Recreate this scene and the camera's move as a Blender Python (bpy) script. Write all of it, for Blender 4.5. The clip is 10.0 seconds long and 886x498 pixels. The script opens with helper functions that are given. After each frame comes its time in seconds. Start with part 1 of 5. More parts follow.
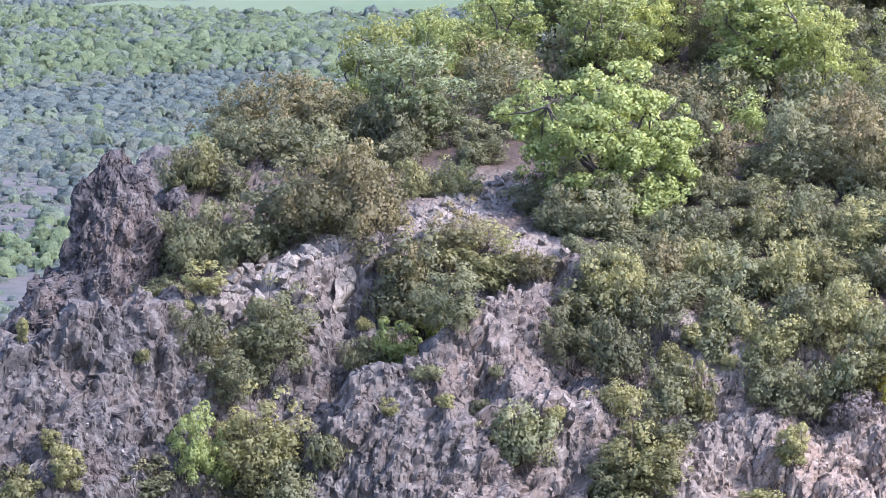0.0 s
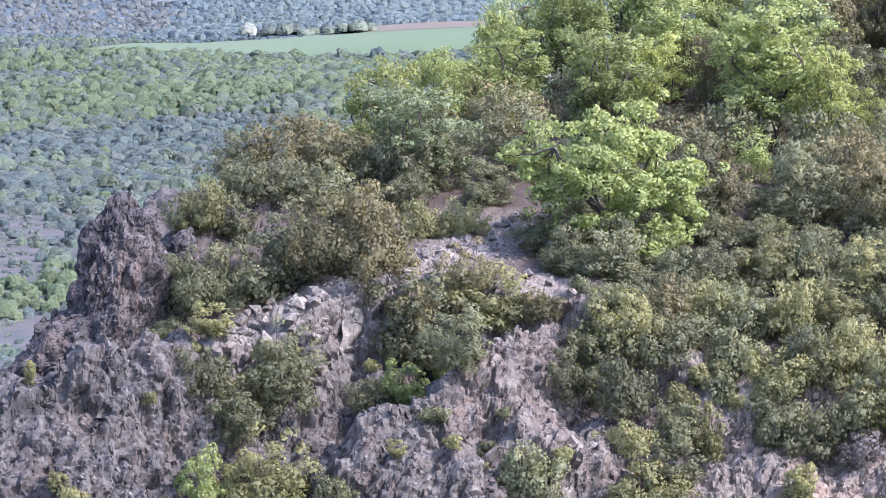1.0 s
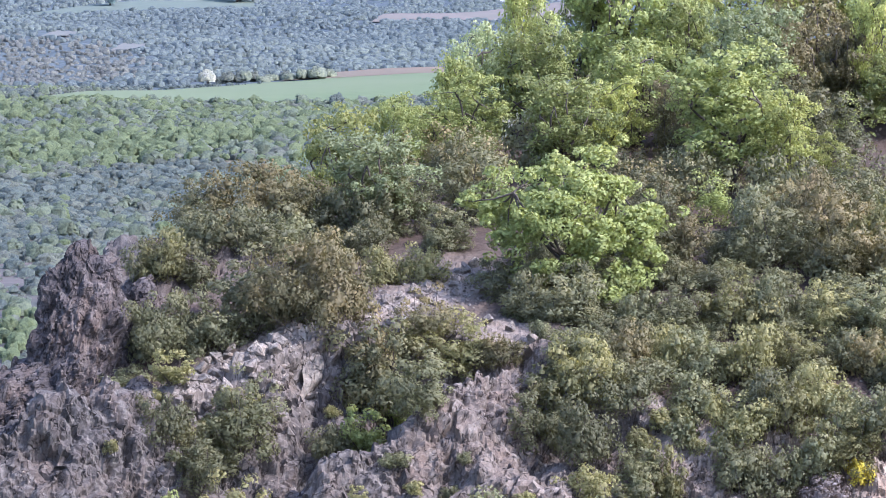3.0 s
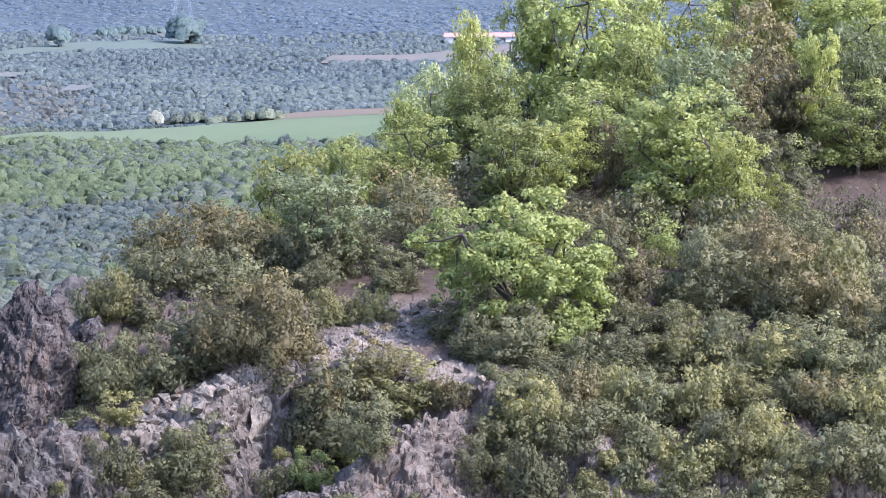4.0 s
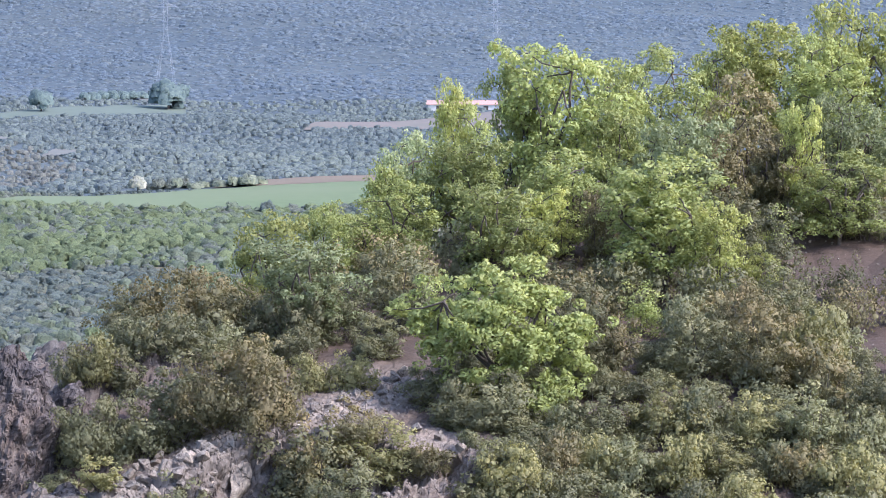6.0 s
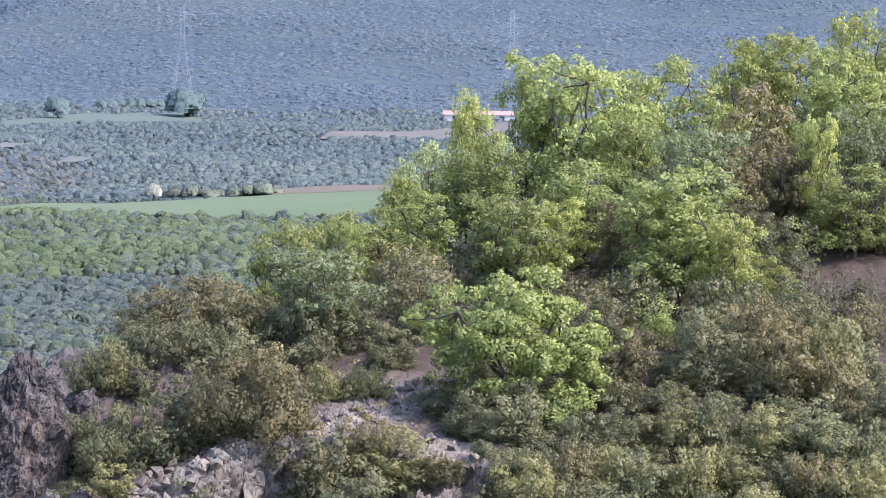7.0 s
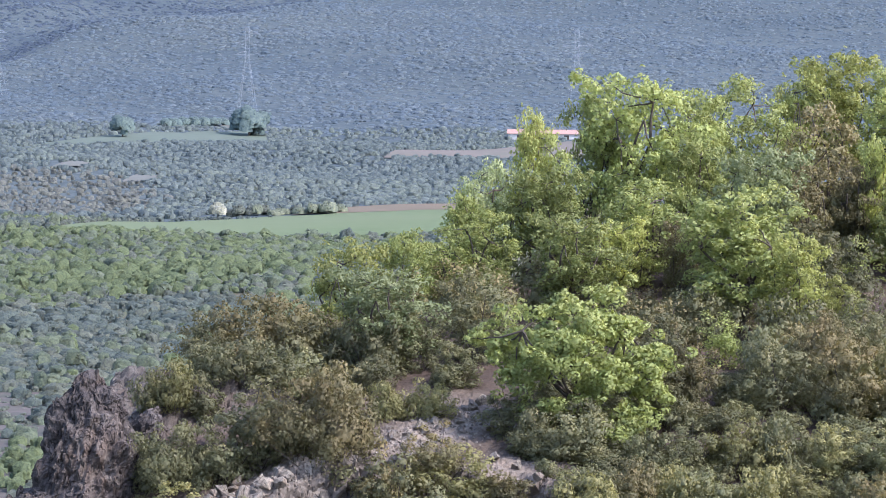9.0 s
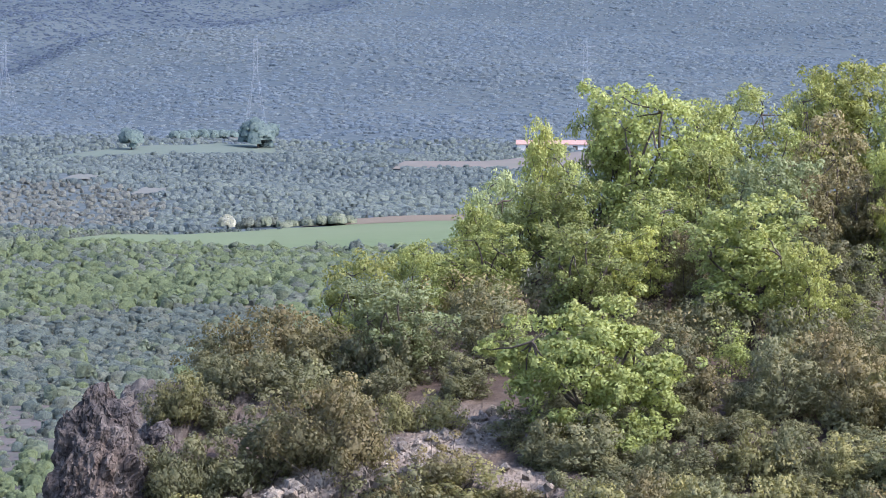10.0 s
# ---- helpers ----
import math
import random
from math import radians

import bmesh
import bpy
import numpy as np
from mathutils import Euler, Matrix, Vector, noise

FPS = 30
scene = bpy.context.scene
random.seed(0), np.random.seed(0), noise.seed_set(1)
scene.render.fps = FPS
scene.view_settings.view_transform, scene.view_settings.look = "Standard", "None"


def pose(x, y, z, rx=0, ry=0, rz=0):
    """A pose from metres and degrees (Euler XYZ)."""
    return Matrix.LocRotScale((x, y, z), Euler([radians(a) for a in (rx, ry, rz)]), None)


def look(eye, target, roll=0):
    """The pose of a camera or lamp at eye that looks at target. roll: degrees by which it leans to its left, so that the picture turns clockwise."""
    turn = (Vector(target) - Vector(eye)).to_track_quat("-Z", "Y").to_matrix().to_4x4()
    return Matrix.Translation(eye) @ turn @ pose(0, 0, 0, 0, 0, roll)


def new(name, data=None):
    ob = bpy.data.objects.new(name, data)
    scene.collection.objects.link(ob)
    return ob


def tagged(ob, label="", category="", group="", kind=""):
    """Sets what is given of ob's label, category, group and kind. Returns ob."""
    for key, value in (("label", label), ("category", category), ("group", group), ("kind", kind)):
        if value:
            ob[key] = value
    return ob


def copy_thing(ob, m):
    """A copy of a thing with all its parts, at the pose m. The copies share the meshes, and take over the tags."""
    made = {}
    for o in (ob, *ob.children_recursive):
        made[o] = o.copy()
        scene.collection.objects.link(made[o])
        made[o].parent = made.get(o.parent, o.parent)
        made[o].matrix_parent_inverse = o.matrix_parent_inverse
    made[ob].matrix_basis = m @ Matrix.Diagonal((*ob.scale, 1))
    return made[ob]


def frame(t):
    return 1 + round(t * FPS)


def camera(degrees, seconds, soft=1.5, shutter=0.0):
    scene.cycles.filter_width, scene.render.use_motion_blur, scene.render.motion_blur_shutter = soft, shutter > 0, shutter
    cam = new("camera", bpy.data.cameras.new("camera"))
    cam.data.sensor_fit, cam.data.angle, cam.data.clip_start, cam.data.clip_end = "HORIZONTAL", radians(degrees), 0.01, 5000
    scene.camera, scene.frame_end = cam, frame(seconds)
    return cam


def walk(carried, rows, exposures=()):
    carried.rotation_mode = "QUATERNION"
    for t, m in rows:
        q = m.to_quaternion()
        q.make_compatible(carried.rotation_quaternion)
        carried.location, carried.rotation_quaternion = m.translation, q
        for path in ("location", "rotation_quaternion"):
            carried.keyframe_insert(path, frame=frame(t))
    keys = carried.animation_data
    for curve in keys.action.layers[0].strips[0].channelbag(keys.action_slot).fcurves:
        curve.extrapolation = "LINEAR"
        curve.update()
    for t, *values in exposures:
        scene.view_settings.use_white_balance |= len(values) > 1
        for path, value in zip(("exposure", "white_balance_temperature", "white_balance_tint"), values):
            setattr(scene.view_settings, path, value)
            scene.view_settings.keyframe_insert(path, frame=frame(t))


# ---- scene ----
# The camera stands on the slope across the ravine and turns, with a long lens.
cam = camera(12.0, 10.0, 0.5)
EYE = 12.0
ROWS = [  # seconds, yaw, pitch, roll
    (0.0, 0.0000, -6.0912, 0.000),
    (0.5, 0.0327, -5.6574, 0.051),
    (1.0, 0.0725, -5.5285, 0.215),
    (1.5, -0.0088, -5.4171, 0.425),
    (2.0, -0.0855, -5.2797, 0.369),
    (3.3, -0.7733, -4.7569, 0.478),
    (3.5, -1.0746, -4.6391, 0.335),
    (4.0, -1.1936, -4.3520, 0.400),
    (4.5, -1.2530, -4.2429, 0.474),
    (5.0, -1.3969, -4.0812, 0.568),
    (5.5, -1.4341, -3.6843, 0.289),
    (7.0, -1.1833, -3.2994, -0.513),
    (7.5, -0.8792, -3.2135, -0.500),
    (8.0, -0.6633, -3.1691, -0.340),
    (8.5, -0.5383, -3.1345, -0.402),
    (9.0, -0.3072, -3.0513, -0.521),
    (9.5, -0.2181, -2.9971, -0.211),
    (10.0, -0.1966, -2.9014, -0.206),
]
walk(cam, [(t, pose(0, 0, EYE, 90 + pitch, roll, yaw)) for t, yaw, pitch, roll in ROWS],
     [(0.0, 1.66, 5290.0, 23.0), (2.0, 1.55, 5310.0, 23.0), (5.5, 1.37, 5490.0, 21.0), (10.0, 1.19, 5660.0, 18.0)])

# ---- light ----
SUN_FROM = Vector((0.62, -0.37, 0.69)).normalized()
sky_world = bpy.data.worlds.new("sky")
scene.world = sky_world
sky_world.use_nodes = True
sky_nodes = sky_world.node_tree
sky_tex = sky_nodes.nodes.new("ShaderNodeTexSky")
sky_tex.sky_type = "NISHITA"
sky_tex.sun_disc = False
sky_tex.sun_elevation = math.asin(SUN_FROM.z)
sky_tex.sun_rotation = math.atan2(SUN_FROM.x, SUN_FROM.y)
sky_tex.air_density, sky_tex.dust_density = 1.0, 2.0
sky_nodes.links.new(sky_tex.outputs[0], sky_nodes.nodes["Background"].inputs[0])
sky_nodes.nodes["Background"].inputs[1].default_value = 0.15
sun = new("sun", bpy.data.lights.new("sun", "SUN"))
sun.data.energy, sun.data.angle, sun.data.color = 2.1, radians(0.6), (1.0, 0.915, 0.785)
sun.matrix_world = look(tuple(SUN_FROM * 60), (0, 0, 0))


# ---- materials ----
def node(tree, kind, **values):
    n = tree.nodes.new(kind)
    for key, value in values.items():
        n.inputs[key.replace("_", " ")].default_value = value
    return n


def mixed(tree, fac, a, b, mode="MIX"):
    """A colour mix; fac, a and b are sockets or values."""
    m = tree.nodes.new("ShaderNodeMix")
    m.data_type, m.blend_type = "RGBA", mode
    for i, v in ((0, fac), (6, a), (7, b)):
        if isinstance(v, bpy.types.NodeSocket):
            tree.links.new(v, m.inputs[i])
        else:
            m.inputs[i].default_value = v if i == 0 else (*v, 1)
    return m.outputs[2]


def ramp(tree, value, low, high):
    r = tree.nodes.new("ShaderNodeMapRange")
    r.inputs[1].default_value, r.inputs[2].default_value = low, high
    tree.links.new(value, r.inputs[0])
    return r.outputs[0]


def noise_of(tree, coord, scale, detail=4.0, rough=0.6):
    n = node(tree, "ShaderNodeTexNoise", Scale=scale, Detail=detail, Roughness=rough)
    tree.links.new(coord, n.inputs["Vector"])
    return n.outputs[0]


def noise_rgb(tree, coord, scale):
    n = node(tree, "ShaderNodeTexNoise", Scale=scale, Detail=3.0)
    tree.links.new(coord, n.inputs["Vector"])
    return n.outputs["Color"]


def blank(name):
    m = bpy.data.materials.new(name)
    m.use_nodes = True
    return m, m.node_tree, m.node_tree.nodes["Principled BSDF"]


def leaf_material(name, dark, light, tip, thin=0.35, tips=0.25):
    """Leaves: each one between two greens, new shoots and a painted top-lit tint towards the top, part of the light
    going through.
    """
    m, t, p = blank(name)
    geo, info = t.nodes.new("ShaderNodeNewGeometry"), t.nodes.new("ShaderNodeObjectInfo")
    colour = mixed(t, geo.outputs["Random Per Island"], dark, light)
    coord = t.nodes.new("ShaderNodeTexCoord").outputs["Object"]
    height = t.nodes.new("ShaderNodeSeparateXYZ")
    t.links.new(t.nodes.new("ShaderNodeTexCoord").outputs["Generated"], height.inputs[0])
    # tip colour grows with height, which also paints the tops as lit
    shoots = t.nodes.new("ShaderNodeMath")
    shoots.operation = "MULTIPLY_ADD"
    t.links.new(height.outputs[2], shoots.inputs[0])
    shoots.inputs[1].default_value = 0.32
    t.links.new(noise_of(t, coord, 2.2, 3.0), shoots.inputs[2])
    patch = ramp(t, shoots.outputs[0], 0.80 - 0.4 * tips, 0.98 - 0.3 * tips)
    some = t.nodes.new("ShaderNodeMath")
    some.operation = "MULTIPLY"
    t.links.new(patch, some.inputs[0])
    some.inputs[1].default_value = 0.75
    colour = mixed(t, some.outputs[0], colour, tip)
    tone = node(t, "ShaderNodeHueSaturation")
    shift = t.nodes.new("ShaderNodeMapRange")
    shift.inputs[3].default_value, shift.inputs[4].default_value = 0.75, 1.3
    t.links.new(info.outputs["Random"], shift.inputs[0])
    t.links.new(shift.outputs[0], tone.inputs["Value"])
    t.links.new(colour, tone.inputs["Color"])
    t.links.new(tone.outputs[0], p.inputs["Base Color"])
    p.inputs["Roughness"].default_value = 0.55
    p.inputs["Specular IOR Level"].default_value = 0.35
    trans = t.nodes.new("ShaderNodeBsdfTranslucent")
    t.links.new(mixed(t, 1.0, tone.outputs[0], (1.1, 1.06, 0.7), "MULTIPLY"), trans.inputs[0])
    mix = t.nodes.new("ShaderNodeMixShader")
    mix.inputs[0].default_value = thin
    t.links.new(p.outputs[0], mix.inputs[1])
    t.links.new(trans.outputs[0], mix.inputs[2])
    t.links.new(mix.outputs[0], t.nodes["Material Output"].inputs[0])
    return m


def rock_material(name, base, warm, pale, dark, soil=None, bands=False):
    """Fractured rock with iron stains, pale broken faces and dark seams; the soil lies where the mesh says so."""
    m, t, p = blank(name)
    coord = t.nodes.new("ShaderNodeTexCoord").outputs["Object"]
    stretch = t.nodes.new("ShaderNodeMapping")
    stretch.inputs["Rotation"].default_value = (0.35, 0.5, 0.2)
    stretch.inputs["Scale"].default_value = (1.0, 1.0, 0.35)
    t.links.new(coord, stretch.inputs[0])
    seam = stretch.outputs[0]
    colour = mixed(t, ramp(t, noise_of(t, coord, 0.55, 5.0), 0.42, 0.62), base, warm)
    colour = mixed(t, ramp(t, noise_of(t, seam, 3.2, 5.0, 0.7), 0.48, 0.66), colour, pale)
    colour = mixed(t, ramp(t, noise_of(t, seam, 5.0, 4.0, 0.7), 0.56, 0.70), colour, dark)
    fine = noise_of(t, coord, 12.0, 4.0, 0.75)
    if bands:
        # rock turns pinker eastwards; darker west and brighter east also paint in the light
        axis = t.nodes.new("ShaderNodeSeparateXYZ")
        t.links.new(t.nodes.new("ShaderNodeNewGeometry").outputs["Position"], axis.inputs[0])
        eastward = ramp(t, axis.outputs[0], -4.0, 10.0)
        colour = mixed(t, eastward, mixed(t, 1.0, colour, (0.74, 0.70, 0.675), "MULTIPLY"), mixed(t, 1.0, colour, (1.58, 1.38, 1.20), "MULTIPLY"))
    colour = mixed(t, ramp(t, fine, 0.46, 0.64), colour, mixed(t, 1.0, colour, (1.38, 1.36, 1.32), "MULTIPLY"))
    crack = node(t, "ShaderNodeTexVoronoi", Scale=5.0)
    crack.feature = "DISTANCE_TO_EDGE"
    warp = mixed(t, 0.3, seam, noise_rgb(t, coord, 2.2))
    t.links.new(warp, crack.inputs["Vector"])
    here = t.nodes.new("ShaderNodeMath")
    here.operation = "ADD"
    t.links.new(ramp(t, crack.outputs["Distance"], 0.0, 0.05), here.inputs[0])
    t.links.new(ramp(t, noise_of(t, coord, 2.7, 3.0), 0.46, 0.60), here.inputs[1])
    here.use_clamp = True
    line = here.outputs[0]
    # cracks drawn dark in the colour, also for the shadows between facets
    colour = mixed(t, line, mixed(t, 1.0, colour, (0.42, 0.40, 0.41), "MULTIPLY"), colour)
    islands = t.nodes.new("ShaderNodeNewGeometry").outputs["Random Per Island"]
    if not soil:
        colour = mixed(t, ramp(t, islands, 0.3, 1.3), mixed(t, 1.0, colour, (0.62, 0.62, 0.64), "MULTIPLY"), mixed(t, 1.0, colour, (1.15, 1.13, 1.10), "MULTIPLY"))
    if soil:
        for attr, tint in (("chalk", (0.46, 0.385, 0.315)), ("soil", soil)):
            a = t.nodes.new("ShaderNodeAttribute")
            a.attribute_name = attr
            grain = mixed(t, ramp(t, noise_of(t, coord, 7.0, 6.0, 0.75), 0.35, 0.65), tint, tuple(c * 0.6 for c in tint))
            colour = mixed(t, a.outputs["Fac"], colour, grain)
    t.links.new(colour, p.inputs["Base Color"])
    p.inputs["Roughness"].default_value = 0.9
    p.inputs["Specular IOR Level"].default_value = 0.25
    vor = node(t, "ShaderNodeTexVoronoi", Scale=9.0)
    t.links.new(seam, vor.inputs["Vector"])
    bump = node(t, "ShaderNodeBump", Strength=0.8, Distance=0.05)
    t.links.new(vor.outputs["Color"], bump.inputs["Height"])
    gap = node(t, "ShaderNodeBump", Strength=0.8, Distance=0.05)
    t.links.new(line, gap.inputs["Height"])
    t.links.new(gap.outputs[0], bump.inputs["Normal"])
    if soil:
        even = t.nodes.new("ShaderNodeAttribute")
        even.attribute_name = "soil"
        strength = t.nodes.new("ShaderNodeMapRange")
        strength.inputs[3].default_value, strength.inputs[4].default_value = 0.9, 0.05
        t.links.new(even.outputs["Fac"], strength.inputs[0])
        t.links.new(strength.outputs[0], bump.inputs["Strength"])
        t.links.new(strength.outputs[0], gap.inputs["Strength"])
    grit = node(t, "ShaderNodeBump", Strength=0.8, Distance=0.025)
    t.links.new(fine, grit.inputs["Height"])
    t.links.new(bump.outputs[0], grit.inputs["Normal"])
    t.links.new(grit.outputs[0], p.inputs["Normal"])
    return m


def plain_material(name, a, b, scale, rough=0.9, bump=0.0, c=None, big=0.1):
    m, t, p = blank(name)
    coord = t.nodes.new("ShaderNodeTexCoord").outputs["Object"]
    n = noise_of(t, coord, scale, 6.0, 0.65)
    colour = mixed(t, ramp(t, n, 0.35, 0.65), a, b)
    if c:
        colour = mixed(t, ramp(t, noise_of(t, coord, scale * big, 3.0), 0.42, 0.62), colour, c)
    t.links.new(colour, p.inputs["Base Color"])
    p.inputs["Roughness"].default_value = rough
    p.inputs["Specular IOR Level"].default_value = 0.2
    if bump:
        b2 = node(t, "ShaderNodeBump", Strength=0.8, Distance=bump)
        t.links.new(n, b2.inputs["Height"])
        t.links.new(b2.outputs[0], p.inputs["Normal"])
    return m


ROCK = rock_material("fractured_rock", (0.116, 0.110, 0.106), (0.155, 0.132, 0.115), (0.214, 0.205, 0.191), (0.037, 0.035, 0.035), (0.108, 0.078, 0.061), True)
DARK_ROCK = rock_material("weathered_rock", (0.104, 0.091, 0.086), (0.185, 0.142, 0.115), (0.260, 0.222, 0.192), (0.033, 0.031, 0.029))
BLOCK_ROCK = rock_material("blocky_rock", (0.119, 0.111, 0.107), (0.160, 0.135, 0.118), (0.220, 0.211, 0.196), (0.037, 0.035, 0.036), None, True)
PALE_ROCK = rock_material("broken_rock", (0.306, 0.268, 0.220), (0.333, 0.272, 0.215), (0.428, 0.390, 0.332), (0.153, 0.132, 0.112))
BARK = plain_material("bark", (0.07, 0.055, 0.045), (0.13, 0.11, 0.09), 14.0, 0.95, 0.02)
LEAF_DARK = leaf_material("kermes_leaf", (0.148, 0.15, 0.08), (0.195, 0.194, 0.102), (0.3, 0.268, 0.132), 0.36, 0.25)
LEAF_BROWN = leaf_material("bronze_leaf", (0.178, 0.166, 0.085), (0.232, 0.212, 0.104), (0.345, 0.268, 0.128), 0.36, 0.45)
LEAF_BROOM = leaf_material("broom_flower", (0.30, 0.28, 0.06), (0.62, 0.50, 0.05), (0.70, 0.58, 0.06), 0.3, 0.5)
LEAF_DRY = leaf_material("dry_twig", (0.15, 0.125, 0.112), (0.24, 0.20, 0.185), (0.26, 0.21, 0.179), 0.2, 0.3)
LEAF_OLIVE = leaf_material("evergreen_oak_leaf", (0.185, 0.172, 0.085), (0.25, 0.228, 0.112), (0.33, 0.27, 0.14), 0.36, 0.4)
LEAF_YELLOW = leaf_material("young_evergreen_leaf", (0.215, 0.208, 0.092), (0.282, 0.27, 0.118), (0.385, 0.35, 0.155), 0.38, 0.4)
LEAF_GREY = leaf_material("grey_evergreen_leaf", (0.195, 0.2, 0.105), (0.256, 0.258, 0.132), (0.36, 0.33, 0.165), 0.36, 0.3)
LEAF_OAK = leaf_material("spring_oak_leaf", (0.270, 0.312, 0.113), (0.372, 0.413, 0.156), (0.458, 0.470, 0.193), 0.45, 0.3)
LEAF_LIME = leaf_material("lime_oak_leaf", (0.338, 0.367, 0.117), (0.454, 0.484, 0.168), (0.512, 0.512, 0.206), 0.47, 0.35)
LEAF_SILVER = leaf_material("downy_oak_leaf", (0.245, 0.285, 0.145), (0.33, 0.372, 0.195), (0.41, 0.44, 0.24), 0.42, 0.3)
LEAF_GREEN = leaf_material("deep_oak_leaf", (0.257, 0.301, 0.106), (0.362, 0.407, 0.150), (0.430, 0.446, 0.173), 0.44, 0.3)

# ---- ground forms ----
def smooth(a, b, v):
    s = np.clip((v - a) / (b - a), 0, 1)
    return s * s * (3 - 2 * s)


def hump(x, y, cx, cy, rx, ry):
    return np.exp(-((x - cx) / rx) ** 2 - ((y - cy) / ry) ** 2)


def rib(x, y, crest, front, back, side, blunt=0.25):
    """A ridge of rock along a crest line (x, y, z): it falls off by its own slope to each side."""
    best = np.full(np.shape(x), -99.0)
    for (ax, ay, az), (bx, by, bz) in zip(crest, crest[1:]):
        k = ((x - ax) * (bx - ax) + (y - ay) * (by - ay)) / ((bx - ax) ** 2 + (by - ay) ** 2)
        k = np.clip(k, 0, 1)
        dx, dy = x - ax - k * (bx - ax), y - ay - k * (by - ay)
        fall = np.sqrt((side * dx) ** 2 + (np.where(dy < 0, front, back) * dy) ** 2 + blunt ** 2) - blunt
        best = np.maximum(best, az + k * (bz - az) - fall * (0.72 + 0.13 * np.minimum(fall, 6.0)))
    return best


def over(a, b, soft=0.18):
    """The higher of two surfaces, blended where they meet."""
    h = np.clip(0.5 + 0.5 * (a - b) / soft, 0, 1)
    return b + (a - b) * h + soft * h * (1 - h) * 0.5


# crest lines of the buttresses, from the ledge downwards
LEFT_RIB = ((-6.76, 110.3, -1.37), (-7.9, 107.6, -0.81), (-9.15, 106.9, -1.02), (-10.4, 106.3, -1.64), (-12.22, 105.8, -2.51))
LEFT_TOE = ((-8.93, 105.9, -2.17), (-9.44, 105.0, -3.19), (-9.67, 104.3, -4.23))
MID_RIB = ((3.43, 112.6, -0.43), (2.85, 110.4, -0.67), (1.71, 109.2, -0.65), (0.89, 108.4, -1.14), (-0.35, 107.4, -2.05), (-1.36, 106.8, -2.4), (-2.07, 106.5, -2.6))
MID_TOE = ((1.4, 108.2, -1.3), (2.39, 106.6, -2.84), (3.1, 106.0, -3.34))
LOW_TOE = ((-1.21, 106.2, -2.93), (0.09, 105.7, -3.29), (0.94, 104.9, -4.18))
RIGHT_RIB = ((12.38, 106.9, -2.66), (10.02, 106.3, -3.56), (8.48, 107.0, -3.1), (7.48, 107.1, -3.26), (6.57, 106.4, -3.76), (5.88, 105.6, -4.29))
RIGHT_SHELF = ((4.0, 107.2, -2.41), (6.05, 107.6, -2.39), (7.41, 108.4, -2.06))
SLAB_RIB = ((-2.35, 113.0, 0.34), (-2.17, 111.6, -0.35), (-1.78, 110.6, -1.29), (-1.39, 109.7, -2.08))
BANK_RIB = ((-6.8, 116.4, 1.8), (-5.57, 117.0, 1.97), (-4.33, 117.6, 1.95))
RIBS = ((LEFT_RIB, 1.7, 1.3, 1.15), (LEFT_TOE, 1.6, 0.8, 1.6), (MID_RIB, 1.6, 1.25, 1.15), (MID_TOE, 1.5, 1.0, 1.3), (LOW_TOE, 1.6, 1.0, 1.3), (RIGHT_RIB, 1.25, 1.2, 1.2), (RIGHT_SHELF, 1.5, 0.7, 1.2), (SLAB_RIB, 1.3, 1.0, 1.5), (BANK_RIB, 1.1, 0.6, 0.9))


def ledge_edge(x):
    """Where the top breaks off into the cliff."""
    return np.interp(x, [-14, -9, -6.5, -4.6, -3, -1, 1, 3, 5, 8, 14], [106.5, 107.5, 109.0, 109.6, 110.8, 111.4, 111.6, 110.9, 109.0, 107.4, 107.0])


def hill_height(x, y):
    """The spur: a top that rises away from the ravine, broken buttresses and gullies in front, a fall to the valley behind."""
    crest = 121.0 + 25.0 * smooth(-8.0, 15.0, x)
    top = 0.5 + 0.2 * (np.minimum(y, crest) - 114.0) - 0.55 * np.maximum(0, y - crest) ** 1.05
    top = top - 0.18 * np.maximum(0, 114.0 - y) * smooth(3.0, 7.0, x)
    top = top - 1.5 * np.maximum(0, -8.6 - x) * smooth(108.5, 111.5, y) - 0.35 * np.maximum(0, -10.5 - x)
    top = top + 0.5 * hump(x, y, -1.8, 112.0, 1.8, 2.2)
    top = top - (0.55 + 0.6 * (1 - smooth(-8.0, -5.5, x))) * (1 - smooth(-5.5, -3.0, x)) * (1 - smooth(110.5, 114.5, y))
    fall = np.maximum(0, ledge_edge(x) - y)
    z = top - (1.0 + 0.12 * smooth(1.0, 4.0, x)) * fall - 1.5 * smooth(0, 1.3, fall) * (1 - 0.7 * smooth(-4.9, -4.0, x) * (1 - smooth(-3.2, -2.6, x)))
    for line, front, back, side in RIBS:
        z = over(rib(x, y, line, front, back, side), z)
    return z


def ridge_line(x, y):
    """How far off the crest of the first mountain slope lies, seen along each bearing."""
    return np.interp(x / np.maximum(y, 1.0), [-0.11, -0.078, -0.041, -0.015, 0.03, 0.13], [2150, 2480, 2650, 2880, 3000, 2850])


